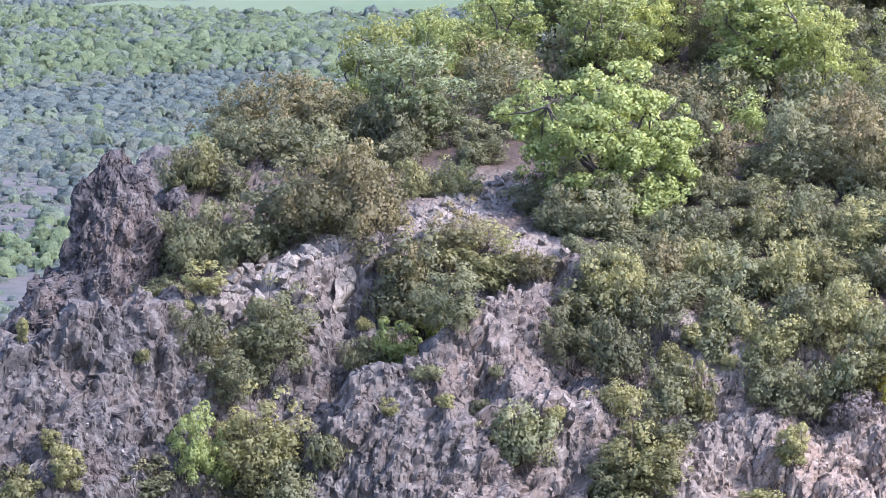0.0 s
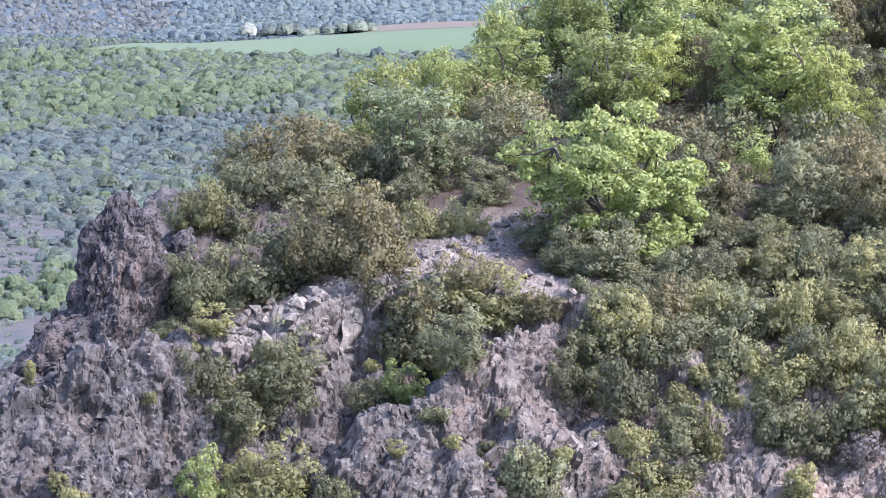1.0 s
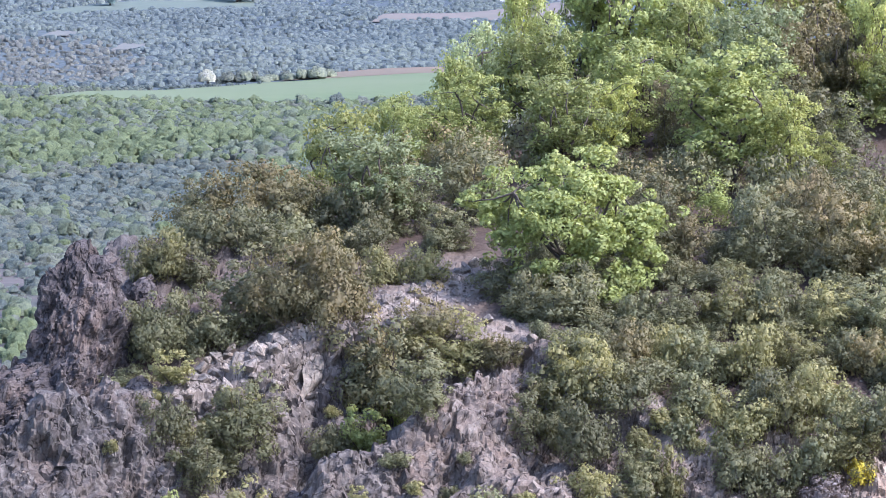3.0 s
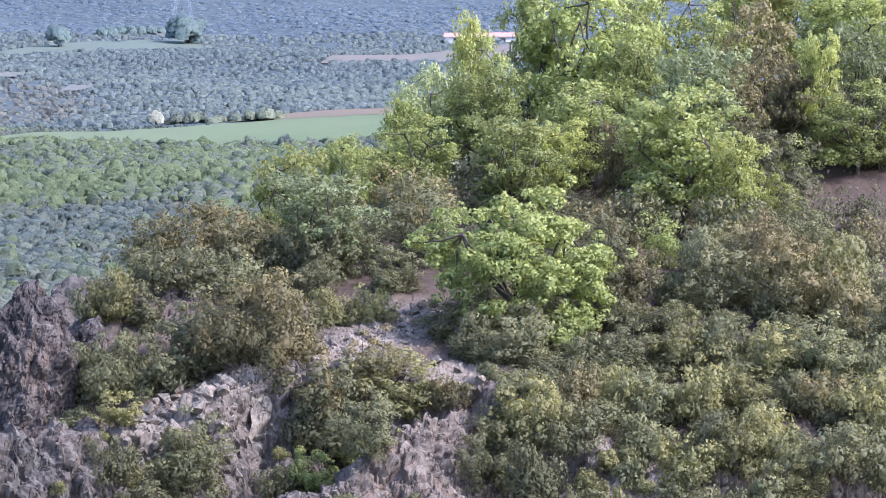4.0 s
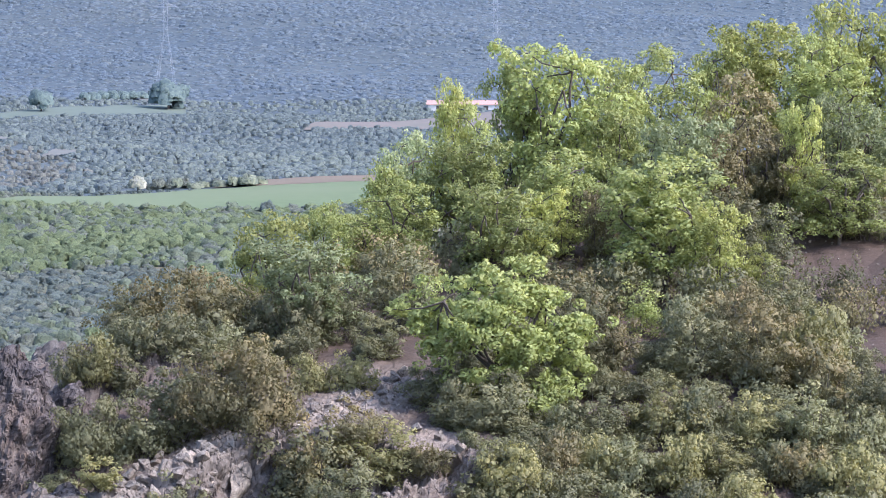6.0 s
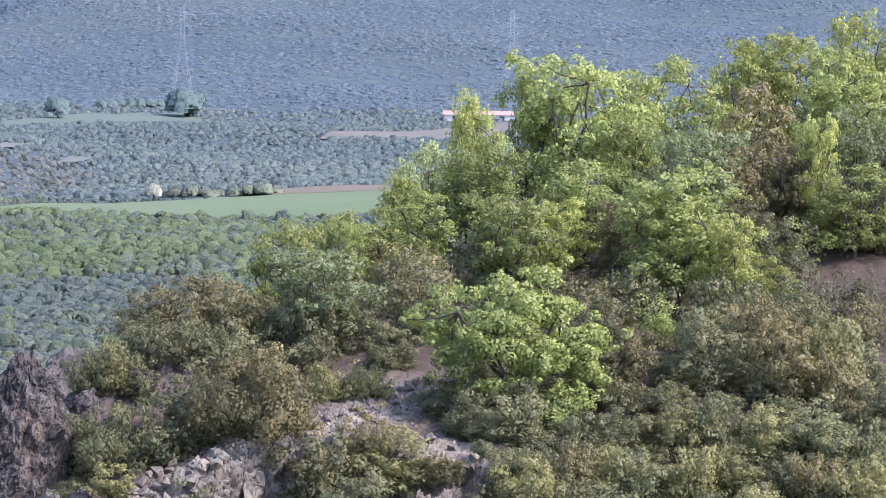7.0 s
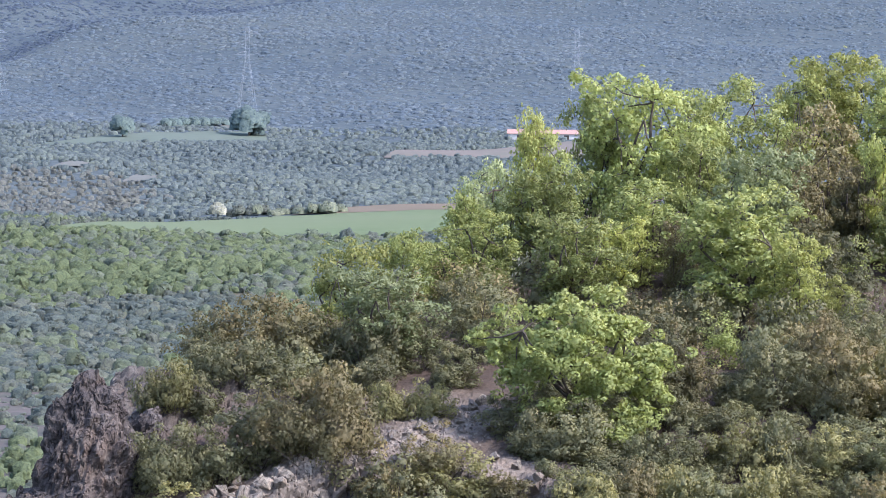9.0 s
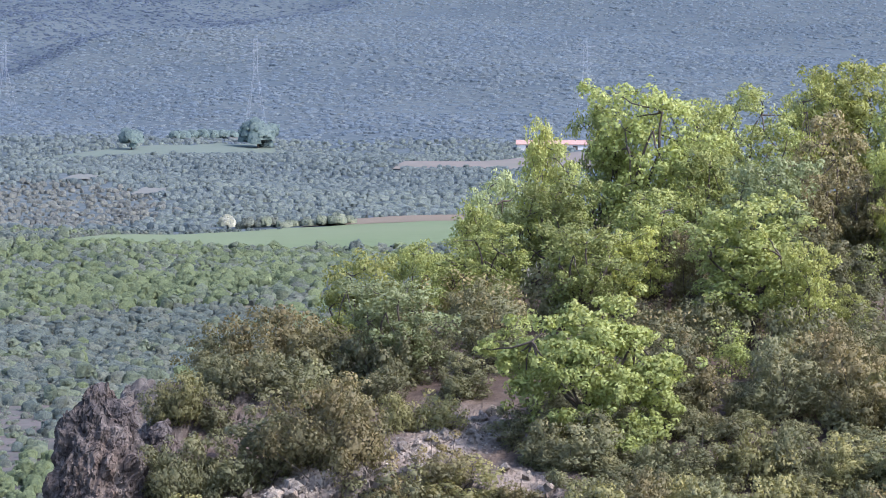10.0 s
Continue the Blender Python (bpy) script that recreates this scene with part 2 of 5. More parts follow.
def land_height(x, y):
    """The ravine, the valley floor and the mountain beyond."""
    z = np.interp(y, [-600, -60, 6, 40, 75, 110, 300, 500, 1000, 1500, 1750, 2000, 2400, 2800, 3200, 4000, 4900],
                  [30, 12, 10.2, -9, -24, -29, -36, -37.5, -39.5, -38.5, -35.5, -24, -1, 27, 60, 140, 160])
    far = smooth(1700, 2600, y)
    z = z + far * (16 * np.sin(x / 210.0 + 0.6) + 9 * np.sin(x / 95.0 + y / 160.0)) * 0.55
    z = z + smooth(250, 600, y) * (1.2 * np.sin(x / 33.0 + y / 57.0) + 0.8 * np.sin(y / 41.0 - x / 60.0))
    z = z + 13 * hump(x, y, -190, 1330, 90, 150)
    z = z - 9 * hump(x, y - ridge_line(x, y), x, 230, 1.0, 130) * smooth(2050, 2250, y)
    return z
# ---- end of forms ----


def random_cells(ix, iy, iz, k):
    """Numbers in 0..1 that belong to whole-number cells."""
    h = (ix * 73856093) ^ (iy * 19349663) ^ (iz * 83492791) ^ (k * 2654435761)
    h = (h ^ (h >> 13)) * 1274126177
    h = h ^ (h >> 16)
    return (h & 0xFFFFFF) / float(0xFFFFFF)


def fracture(p, size, seed):
    """For points p (n x 3): the height of a surface of angular blocks of about that size, the union of many-sided caps."""
    d = np.array((0.42, -0.25, -0.87))
    q = p / size
    q = q - 0.12 * np.outer(q @ d, d)
    base = np.floor(q - 0.5).astype(np.int64)
    out = np.full(len(q), -9.0)
    for dx in (0, 1):
        for dy in (0, 1):
            for dz in (0, 1):
                c = base + np.array((dx, dy, dz))
                r = [random_cells(c[:, 0], c[:, 1], c[:, 2], seed * 11 + k) - 0.5 for k in range(10)]
                v = q - c - 0.5 - 0.7 * np.stack(r[:3], 1)
                cap = np.full(len(q), 9.0)
                for a, b, e in ((4, 5, 6), (7, 8, 9), (5, 9, 7), (8, 4, 6)):
                    sign = -1 if a == 5 else 1
                    cap = np.minimum(cap, 0.45 + sign * 1.9 * (r[a] * v[:, 0] + r[b] * v[:, 1] + r[e] * v[:, 2]))
                cap = cap + 0.5 * r[3] - 1.1 * np.maximum(0, np.sqrt((v * v).sum(1)) - 0.35)
                out = np.maximum(out, cap)
    return out - 0.3


def plates(p, size, seed):
    """For points p: flat facets of about that size, tilted and stepped at random."""
    q = p / size
    base = np.floor(q - 0.5).astype(np.int64)
    best, out = np.full(len(q), 1e9), np.zeros(len(q))
    for dx in (0, 1):
        for dy in (0, 1):
            for dz in (0, 1):
                c = base + np.array((dx, dy, dz))
                r = [random_cells(c[:, 0], c[:, 1], c[:, 2], seed * 13 + k) - 0.5 for k in range(7)]
                v = q - c - 0.5 - 0.8 * np.stack(r[:3], 1)
                dist = (v * v).sum(1)
                hit = dist < best
                best[hit] = dist[hit]
                value = 0.7 * r[3] + (r[4] * v[:, 0] + r[5] * v[:, 1] + r[6] * v[:, 2]) * 2.0
                out[hit] = value[hit]
    return out


# the cleavage of the rock: long pieces that stand steep, thin across
CLEAVAGE = np.array(((0.26, -0.36, 0.90), (-0.20, -0.93, -0.31), (0.94, -0.10, -0.32)))


def cleaved(p, bend=0.0):
    """Points along the axes of the cleavage, stretched; bend: how far the planes wave."""
    q = p.copy()
    q[:, 0] += bend * np.sin(p[:, 0] * 0.7 + p[:, 2] * 0.9) + 0.6 * bend * np.sin(p[:, 1] * 1.3 - p[:, 2] * 1.7)
    return (q @ CLEAVAGE.T) * np.array((0.72, 1.0, 1.35))


def grid_normals(p):
    n = np.cross(np.gradient(p, axis=1), np.gradient(p, axis=0))
    n = n / np.maximum(1e-9, np.linalg.norm(n, axis=2, keepdims=True))
    return np.where(n[..., 2:] < -0.2, -n, n)


def mesh_of(name, verts, faces, materials, smooth_faces=False, slots=None, normals=None):
    me = bpy.data.meshes.new(name)
    verts, faces = np.asarray(verts, float), np.asarray(faces, np.int32)
    k = faces.shape[1]
    me.vertices.add(len(verts))
    me.vertices.foreach_set("co", verts.ravel())
    me.loops.add(faces.size)
    me.loops.foreach_set("vertex_index", faces.ravel())
    me.polygons.add(len(faces))
    me.polygons.foreach_set("loop_start", np.arange(0, faces.size, k, dtype=np.int32))
    me.polygons.foreach_set("loop_total", np.full(len(faces), k, np.int32))
    me.polygons.foreach_set("use_smooth", np.full(len(faces), smooth_faces))
    if slots is not None:
        me.polygons.foreach_set("material_index", np.asarray(slots, np.int32))
    for mat in materials:
        me.materials.append(mat)
    me.update(calc_edges=True)
    if normals is not None:
        me.polygons.foreach_set("use_smooth", np.ones(len(faces), bool))
        me.normals_split_custom_set_from_vertices(np.asarray(normals, np.float32).tolist())
    return me


def grid_faces(rows, cols, wrap=False):
    i, j = np.meshgrid(np.arange(rows - 1), np.arange(cols if wrap else cols - 1), indexing="ij")
    a, b = i * cols + j, i * cols + (j + 1) % cols
    return np.stack([a, b, b + cols, a + cols], -1).reshape(-1, 4)


def part(name, me, parent, label=""):
    ob = new(name, me)
    ob.parent = parent
    return tagged(ob, label)


# ---- the land ----
from mathutils.bvhtree import BVHTree

def scrubland_material(name, bush, mid, pale):
    """Land under low scrub far off: bushes a few metres wide, thinner and denser tracts, small pale clearings."""
    m, t, p = blank(name)
    coord = t.nodes.new("ShaderNodeTexCoord").outputs["Object"]
    colour = mixed(t, ramp(t, noise_of(t, coord, 0.30, 4.0, 0.6), 0.44, 0.58), mid, bush)
    colour = mixed(t, ramp(t, noise_of(t, coord, 0.011, 4.0, 0.6), 0.36, 0.66), mixed(t, 1.0, colour, (0.86, 0.89, 0.93), "MULTIPLY"), mixed(t, 1.0, colour, (1.10, 1.07, 1.02), "MULTIPLY"))
    colour = mixed(t, ramp(t, noise_of(t, coord, 0.17, 5.0, 0.7), 0.63, 0.70), colour, pale)
    t.links.new(colour, p.inputs["Base Color"])
    p.inputs["Roughness"].default_value = 0.95
    p.inputs["Specular IOR Level"].default_value = 0.1
    return m


# far ground: haze is put into these blue-grey colours
HAZY_LAND = scrubland_material("hazy_scrubland", (0.078, 0.100, 0.110), (0.116, 0.140, 0.146), (0.168, 0.184, 0.178))
ys = np.concatenate([np.linspace(-600, 0, 30), np.linspace(10, 200, 40), np.linspace(210, 1200, 60), np.linspace(1230, 4900, 80)])
xs = np.concatenate([np.linspace(-4200, -420, 24), np.linspace(-400, 400, 80), np.linspace(420, 4200, 24)])
gx, gy = np.meshgrid(xs, ys)
gz = land_height(gx, gy)
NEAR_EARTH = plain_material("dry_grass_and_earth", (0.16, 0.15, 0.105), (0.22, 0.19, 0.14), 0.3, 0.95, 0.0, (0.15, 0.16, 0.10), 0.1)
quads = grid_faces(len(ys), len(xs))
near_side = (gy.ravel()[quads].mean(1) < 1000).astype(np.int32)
ground = tagged(new("ground", mesh_of("ground", np.stack([gx, gy, gz], -1).reshape(-1, 3), quads, [HAZY_LAND, NEAR_EARTH], True, near_side)),
                "dry brown-grey valley floor rising to a mountain slope painted bluish for haze", "ground", kind="structure")

# ---- the spur ----
xs = np.concatenate([np.linspace(-34, -13, 40), np.arange(-12.94, 14.5, 0.06), np.linspace(14.8, 46, 40)])
# rows evenly spaced along the steep face
steps = np.arange(101.7, 112, 0.02)
probe = hill_height(*np.meshgrid(np.linspace(-12, 13, 40), steps))
length = np.concatenate([[0], np.cumsum(np.sqrt(0.02 ** 2 + (np.diff(probe, axis=0) ** 2).mean(1)))])
ys = np.concatenate([np.linspace(74, 101.5, 40), np.interp(np.linspace(0, length[-1], 290), length, steps), np.arange(112.06, 122, 0.1), np.linspace(122.3, 200, 50)])
gx, gy = np.meshgrid(xs, ys)
p = np.stack([gx, gy, hill_height(gx, gy)], -1)
n = grid_normals(p)
flat = p.reshape(-1, 3)
# bare rock shows on the cliff and along the rubble ledge, soil on the top
back_off = gy - ledge_edge(gx)
bare = 1 - smooth(-0.3, 2.2, back_off)
for line, front, back, side in RIBS[:8]:
    bare = np.maximum(bare, smooth(-0.7, -0.1, rib(gx, gy, line, front, back, side) - p[..., 2]))
bare = np.maximum(bare, 0.5 * smooth(-0.5, 0.0, rib(gx, gy, *RIBS[8]) - p[..., 2]))
bare = np.maximum(bare, 0.9 * (1 - smooth(-8.5, -6.5, gx)) * (1 - smooth(120, 125, gy)))
along = (gy - 109.6) - 0.92 * (gx + 5.5)
ledge = np.exp(-(along / 1.7) ** 2) * smooth(-7.5, -5.5, gx) * (1 - smooth(1.5, 4.0, gx))
ledge = np.maximum(ledge, np.maximum(0.8 * hump(gx, gy, 2.7, 112.4, 1.4, 2.0), hump(gx, gy, 1.0, 117.0, 2.2, 2.0)))
grain = cleaved(flat, 0.25)
rough = 0.46 * fracture(flat, 1.8, 1) + 0.30 * fracture(grain, 0.85, 2) + 0.20 * fracture(grain, 0.42, 7)
rough = rough - rough[bare.ravel() > 0.6].mean()
chips = 0.14 * plates(grain, 0.62, 3) + 0.09 * plates(grain, 0.30, 4)
soft = np.array([noise.fractal(Vector(v) * 0.45, 1.0, 2.0, 4) for v in flat]) * 0.22
fine = 0.04 * plates(grain, 0.17, 5)
near = smooth(96, 102, gy) * (1 - smooth(116, 121, gy))
bare = np.clip(bare * (1 - 0.9 * smooth(120, 123, gy) * smooth(-4, 0, gx)), 0.08, 1)
push = rough.reshape(gx.shape) * bare + chips.reshape(gx.shape) * np.maximum(bare, 0.6 * ledge) + soft.reshape(gx.shape) + fine.reshape(gx.shape) * near
p = p + n * push[..., None]
hill = tagged(new("hillside", mesh_of("hillside", p.reshape(-1, 3), grid_faces(len(ys), len(xs)), [ROCK])),
              "steep spur of fractured grey-brown rock with reddish soil on top", "rocky hill", kind="structure")
soil = np.clip((0.75 - bare) * 1.8, 0, 1) * (1 - 0.85 * ledge)
chalk = np.maximum(ledge * (0.45 + 0.55 * smooth(110.0, 112.5, gy)), 0.8 * hump(gx, gy, 7.3, 107.9, 1.5, 0.8))
for key, values in (("soil", soil), ("chalk", 0.95 * chalk)):
    a = hill.data.attributes.new(key, "FLOAT", "POINT")
    a.data.foreach_set("value", values.ravel().astype(np.float32))
hill_p, hill_n, hill_bare = p, n, bare
hill_tree = BVHTree.FromPolygons([tuple(v) for v in p.reshape(-1, 3)], [tuple(int(k) for k in f) for f in grid_faces(len(ys), len(xs))])


def ground_z(x, y):
    hit = hill_tree.ray_cast(Vector((x, y, 60)), Vector((0, 0, -1)))
    return hit[0].z if hit[0] else float(land_height(np.array(float(x)), np.array(float(y))))


# ---- plants ----
def leaf_quads(rng, clumps, count, size, up=0.45, corners=4):
    """Leaves on the outsides of clumps (x, y, z, radius): bent diamonds, or three-cornered small leaves."""
    clumps = np.asarray(clumps, float)
    weight = clumps[:, 3] ** 2
    c = clumps[rng.choice(len(clumps), count, p=weight / weight.sum())]
    d = rng.normal(size=(count, 3))
    d[:, 2] += 0.35
    d /= np.linalg.norm(d, axis=1, keepdims=True)
    at = c[:, :3] + d * (c[:, 3] * (0.62 + 0.46 * np.sqrt(rng.random(count))))[:, None] * np.array((1, 1, 0.8))
    nrm = d * 0.6 + rng.normal(size=(count, 3)) * 0.42
    nrm[:, 2] += up
    nrm /= np.linalg.norm(nrm, axis=1, keepdims=True)
    t = np.cross(nrm, rng.normal(size=(count, 3)))
    t /= np.maximum(1e-6, np.linalg.norm(t, axis=1, keepdims=True))
    b = np.cross(nrm, t)
    s = (size * (0.6 + 0.8 * rng.random(count)))[:, None]
    v = np.stack([at - t * s * 0.55, at - b * s * 0.36 + nrm * s * 0.08, at + t * s * 0.55, at + b * s * 0.36 + nrm * s * 0.08], 1)
    if corners == 3:
        v = np.stack([at - t * s * 0.62, at + t * s * 0.5 - b * s * 0.36, at + t * s * 0.3 + b * s * 0.5], 1)
    away = at - (clumps[:, :3] * weight[:, None]).sum(0) / weight.sum()
    away /= np.maximum(1e-6, np.linalg.norm(away, axis=1, keepdims=True))
    round_n = d * 0.85 + away * 0.5 + nrm * 0.48
    round_n[:, 2] += 0.2
    round_n /= np.linalg.norm(round_n, axis=1, keepdims=True)
    return v.reshape(-1, 3), np.arange(count * corners).reshape(-1, corners), np.repeat(round_n, corners, 0)


RING = np.array([(0.0, 0.0, 1.0)] + [(out * math.cos(turn + k * 1.2566), out * math.sin(turn + k * 1.2566), high) for high, out, turn in ((0.5, 0.86, 0.0), (-0.35, 0.94, 0.63)) for k in range(5)])
RING_TRIS = np.array([(0, 1 + k, 1 + (k + 1) % 5) for k in range(5)] + [q for k in range(5) for q in ((1 + k, 6 + k, 1 + (k + 1) % 5), (1 + (k + 1) % 5, 6 + k, 6 + (k + 1) % 5))])


def leafy_hearts(rng, clumps, fill, middle):
    """The dense inside of each clump: a small uneven lump of leaves."""
    clumps = np.asarray(clumps, float)
    uneven = RING[None] * (0.75 + 0.5 * rng.random((len(clumps), 11)))[..., None]
    v = clumps[:, None, :3] + uneven * (clumps[:, 3] * fill)[:, None, None] * np.array((1, 1, 0.85))
    nrm = RING[None] * 0.9 + ((clumps[:, :3] - middle) * 0.9)[:, None] + np.array((0, 0, 0.2))
    nrm = nrm / np.linalg.norm(nrm, axis=2, keepdims=True)
    faces = (np.arange(len(clumps))[:, None, None] * 11 + RING_TRIS[None]).reshape(-1, 3)
    return v.reshape(-1, 3), faces, nrm.reshape(-1, 3)


def tube(points, radii, sides=6):
    """A tapered tube along points: vertices and faces."""
    pts = np.asarray(points, float)
    way = np.gradient(pts, axis=0)
    way /= np.maximum(1e-9, np.linalg.norm(way, axis=1, keepdims=True))
    ref = np.where(np.abs(way[:, 2:]) > 0.9, np.array((1.0, 0, 0)), np.array((0, 0, 1.0)))
    u = np.cross(way, ref)
    u /= np.linalg.norm(u, axis=1, keepdims=True)
    w = np.cross(way, u)
    a = np.linspace(0, 2 * np.pi, sides, endpoint=False)
    ring = pts[:, None] + (u[:, None] * np.cos(a)[None, :, None] + w[:, None] * np.sin(a)[None, :, None]) * np.asarray(radii)[:, None, None]
    return ring.reshape(-1, 3), grid_faces(len(pts), sides, True)


def limb(rng, a, b, r0, r1, bend=0.15, steps=6, sides=5):
    a, b = np.asarray(a, float), np.asarray(b, float)
    s = np.linspace(0, 1, steps)[:, None]
    side = rng.normal(size=3) * bend * np.linalg.norm(b - a)
    wob = rng.normal(size=(steps, 3)) * bend * 0.18 * np.linalg.norm(b - a) * s * (1 - s) * 2
    pts = a + (b - a) * s + side * s * (1 - s) + wob
    return tube(pts, r0 + (r1 - r0) * s[:, 0], sides)


def joined(pieces):
    vs, fs, k = [], [], 0
    for v, f in pieces:
        vs.append(v)
        fs.append(f + k)
        k += len(v)
    return np.concatenate(vs), np.concatenate(fs)


def shrub_meshes(seed, leaves, width, tall=1.0, solid=True):
    """A rounded bush, 1 m wide and 0.62 m high before scaling, or tall times that: small lobes of leaves on crooked stems; width: its usual true width."""
    rng = np.random.default_rng(seed)
    clumps = []
    big = [(rng.normal() * 0.16, rng.normal() * 0.16, 0.24 + 0.14 * rng.random(), 0.25 + 0.09 * rng.random()) for k in range(5)]
    for k in range(int(26 + 16 * width)):
        b = big[rng.integers(len(big))]
        d = rng.normal(size=3)
        d[2] = abs(d[2]) * 1.1 - 0.55
        d /= np.linalg.norm(d)
        c = np.array(b[:3]) + d * b[3] * (0.75 + 0.35 * rng.random()) * np.array((1, 1, 0.95))
        c[2] = max(c[2], 0.04) * tall
        clumps.append((*c, (0.05 + 0.10 * rng.random()) / np.sqrt(width) * 1.25))
    for k in range(9):
        a = k * 0.7 + rng.random()
        clumps.append((0.3 * np.cos(a), 0.3 * np.sin(a), (0.04 + 0.12 * rng.random()) * tall, 0.10 + 0.06 * rng.random()))
    for b in big:
        clumps.append((b[0], b[1], b[2] * 0.75 * tall, b[3] * 0.75))
    foliage = leaf_quads(rng, clumps, int(leaves * (0.45 + 0.55 * tall)), 0.062 / width, 0.3, 3)
    hearts = leafy_hearts(rng, clumps, 0.36 if solid else 0.25, np.array((0, 0, 0.2 * tall)))
    foliage = (np.concatenate([foliage[0], hearts[0]]), np.concatenate([foliage[1], hearts[1] + len(foliage[0])]), np.concatenate([foliage[2], hearts[2]]))
    stems = joined([limb(rng, (rng.normal() * 0.03, rng.normal() * 0.03, -0.15), c[:3], 0.02 / width, 0.006 / width, 0.15, 4) for c in clumps[:8]])
    return foliage, stems


def oak_meshes(seed, leaves, leaf, height=5.0, width=4.2, bare=0.2, lobes=70, slim=1.0, ragged=0.3, boughs=None):
    """A young oak: forked trunk, crooked limbs, crown of separate leafy tufts with gaps."""
    rng = np.random.default_rng(seed)
    fork = np.array((rng.normal() * 0.2, rng.normal() * 0.2, height * bare))
    bits = [limb(rng, (0, 0, -0.5), fork, 0.11 * height / 5, 0.085 * height / 5, 0.08)]
    clumps, mains = [], [fork]
    for k in range(7):
        a = k * 2.4 + rng.random()
        tip = np.array((np.cos(a) * width * 0.26, np.sin(a) * width * 0.26, height * (0.30 + 0.42 * rng.random())))
        if k == 0:
            tip = np.array((rng.normal() * 0.2, rng.normal() * 0.2, height * 0.8))
        bits.append(limb(rng, fork, tip, 0.065 * height / 5, 0.03, 0.2))
        mains.append(tip)
    if not boughs:
        boughs = []
        for k in range(lobes // 5):
            a = k * 2.4 + rng.random() * 1.2
            h = (k + rng.random()) / (lobes // 5)
            low = max(0.12, bare * 0.85)
            reach = np.sqrt(np.maximum(0, 1 - (2 * (0.16 + 0.8 * h) - 1) ** 2)) ** 0.75 * width * 0.5 * slim
            reach = reach * (1 - ragged * rng.random()) * (0.55 + 0.25 * rng.random())
            boughs.append((np.cos(a) * reach, np.sin(a) * reach, height * (low + (0.93 - low) * h), width * (0.14 + 0.07 * rng.random())))
        for k in range(6):
            a = rng.random() * 6.283
            boughs.append((np.cos(a) * width * 0.14, np.sin(a) * width * 0.14, height * (max(bare, 0.15) + 0.1 * k), width * 0.17))
    for x, y, z, wide in boughs:
        centre = np.array((x, y, z))
        start = min(mains, key=lambda m: np.linalg.norm(m - centre))
        bits.append(limb(rng, start, centre, 0.035, 0.012, 0.22, 6))
        for k in range(7):
            d = rng.normal(size=3)
            d[2] = d[2] * 0.75 + 0.15
            c = centre + d / np.linalg.norm(d) * wide * (0.35 + 0.65 * rng.random()) * np.array((1.15, 1.15, 0.62))
            clumps.append((*c, wide * (0.26 + 0.2 * rng.random())))
            if k % 2 == 0:
                bits.append(limb(rng, centre, c, 0.014, 0.006, 0.2, 4))
            for j in range(3):
                o = c + rng.normal(size=3) * np.array((0.36, 0.36, 0.26)) * wide
                clumps.append((*o, wide * (0.12 + 0.14 * rng.random())))
    return leaf_quads(rng, clumps, leaves, leaf, 0.2), joined(bits)


SHRUB_LOOK = {"dark": (LEAF_DARK, "dense dark olive evergreen shrub on the rocky slope"),
              "brown": (LEAF_BROWN, "olive evergreen shrub with bronze-brown new shoots"),
              "yellow": (LEAF_YELLOW, "yellow-green young evergreen shrub among rocks"),
              "grey": (LEAF_GREY, "grey-green evergreen shrub on dry ground"),
              "broom": (LEAF_BROOM, "small broom bush covered with yellow flowers"),
              "dry": (LEAF_DRY, "dry leafless-looking grey-brown bush at the cliff edge"),
              "fresh": (LEAF_GREEN, "fresh green broad-leaved bush by the cliff")}
shrub_shapes = {}
for size, first, leaves, width, kinds in (("small", 100, 2000, 1.0, 3), ("middle", 110, 4300, 1.9, 5), ("large", 120, 13000, 3.2, 3), ("thin", 130, 2100, 1.9, 3)):
    shrub_shapes[size, 1.0] = [shrub_meshes(first + k, leaves, width, 1.0, size != "thin") for k in range(kinds)]
    shrub_shapes[size, 1.9] = [shrub_meshes(first + 50 + k, leaves, width, 1.9, size != "thin") for k in range(2)]
shrub_made = {}


def shrub(kind, x, y, width, height, seed=0, thin=False):
    """A bush on the ground; bushes of one kind and shape share their meshes."""
    size = "thin" if thin else "small" if width < 1.25 else "middle" if width < 2.6 else "large"
    tall = 1.9 if height > 0.95 * width else 1.0
    shape = int(seed) % len(shrub_shapes[size, tall])
    rng = random.Random(seed * 31 + 7)
    z = max(ground_z(x, y), float(hill_height(np.array(float(x)), np.array(float(y)))) - 0.12)
    m = pose(x, y, z - 0.06 * height, rng.uniform(-6, 6), rng.uniform(-6, 6), rng.uniform(0, 360))
    if (kind, size, tall, shape) in shrub_made:
        ob = copy_thing(shrub_made[kind, size, tall, shape], m)
    else:
        material, label = SHRUB_LOOK[kind]
        ob = tagged(new("shrub"), label, "shrub", "shrubs on the spur")
        foliage, stems = shrub_shapes[size, tall][shape]
        part("foliage", mesh_of("foliage", foliage[0], foliage[1], [material], normals=foliage[2]), ob)
        part("branchwork", mesh_of("branchwork", *stems, [BARK]), ob, "thin grey-brown woody stems")
        ob.matrix_basis = m
        shrub_made[kind, size, tall, shape] = ob
    ob.scale = (width, width, height / (0.62 * tall))
    return ob


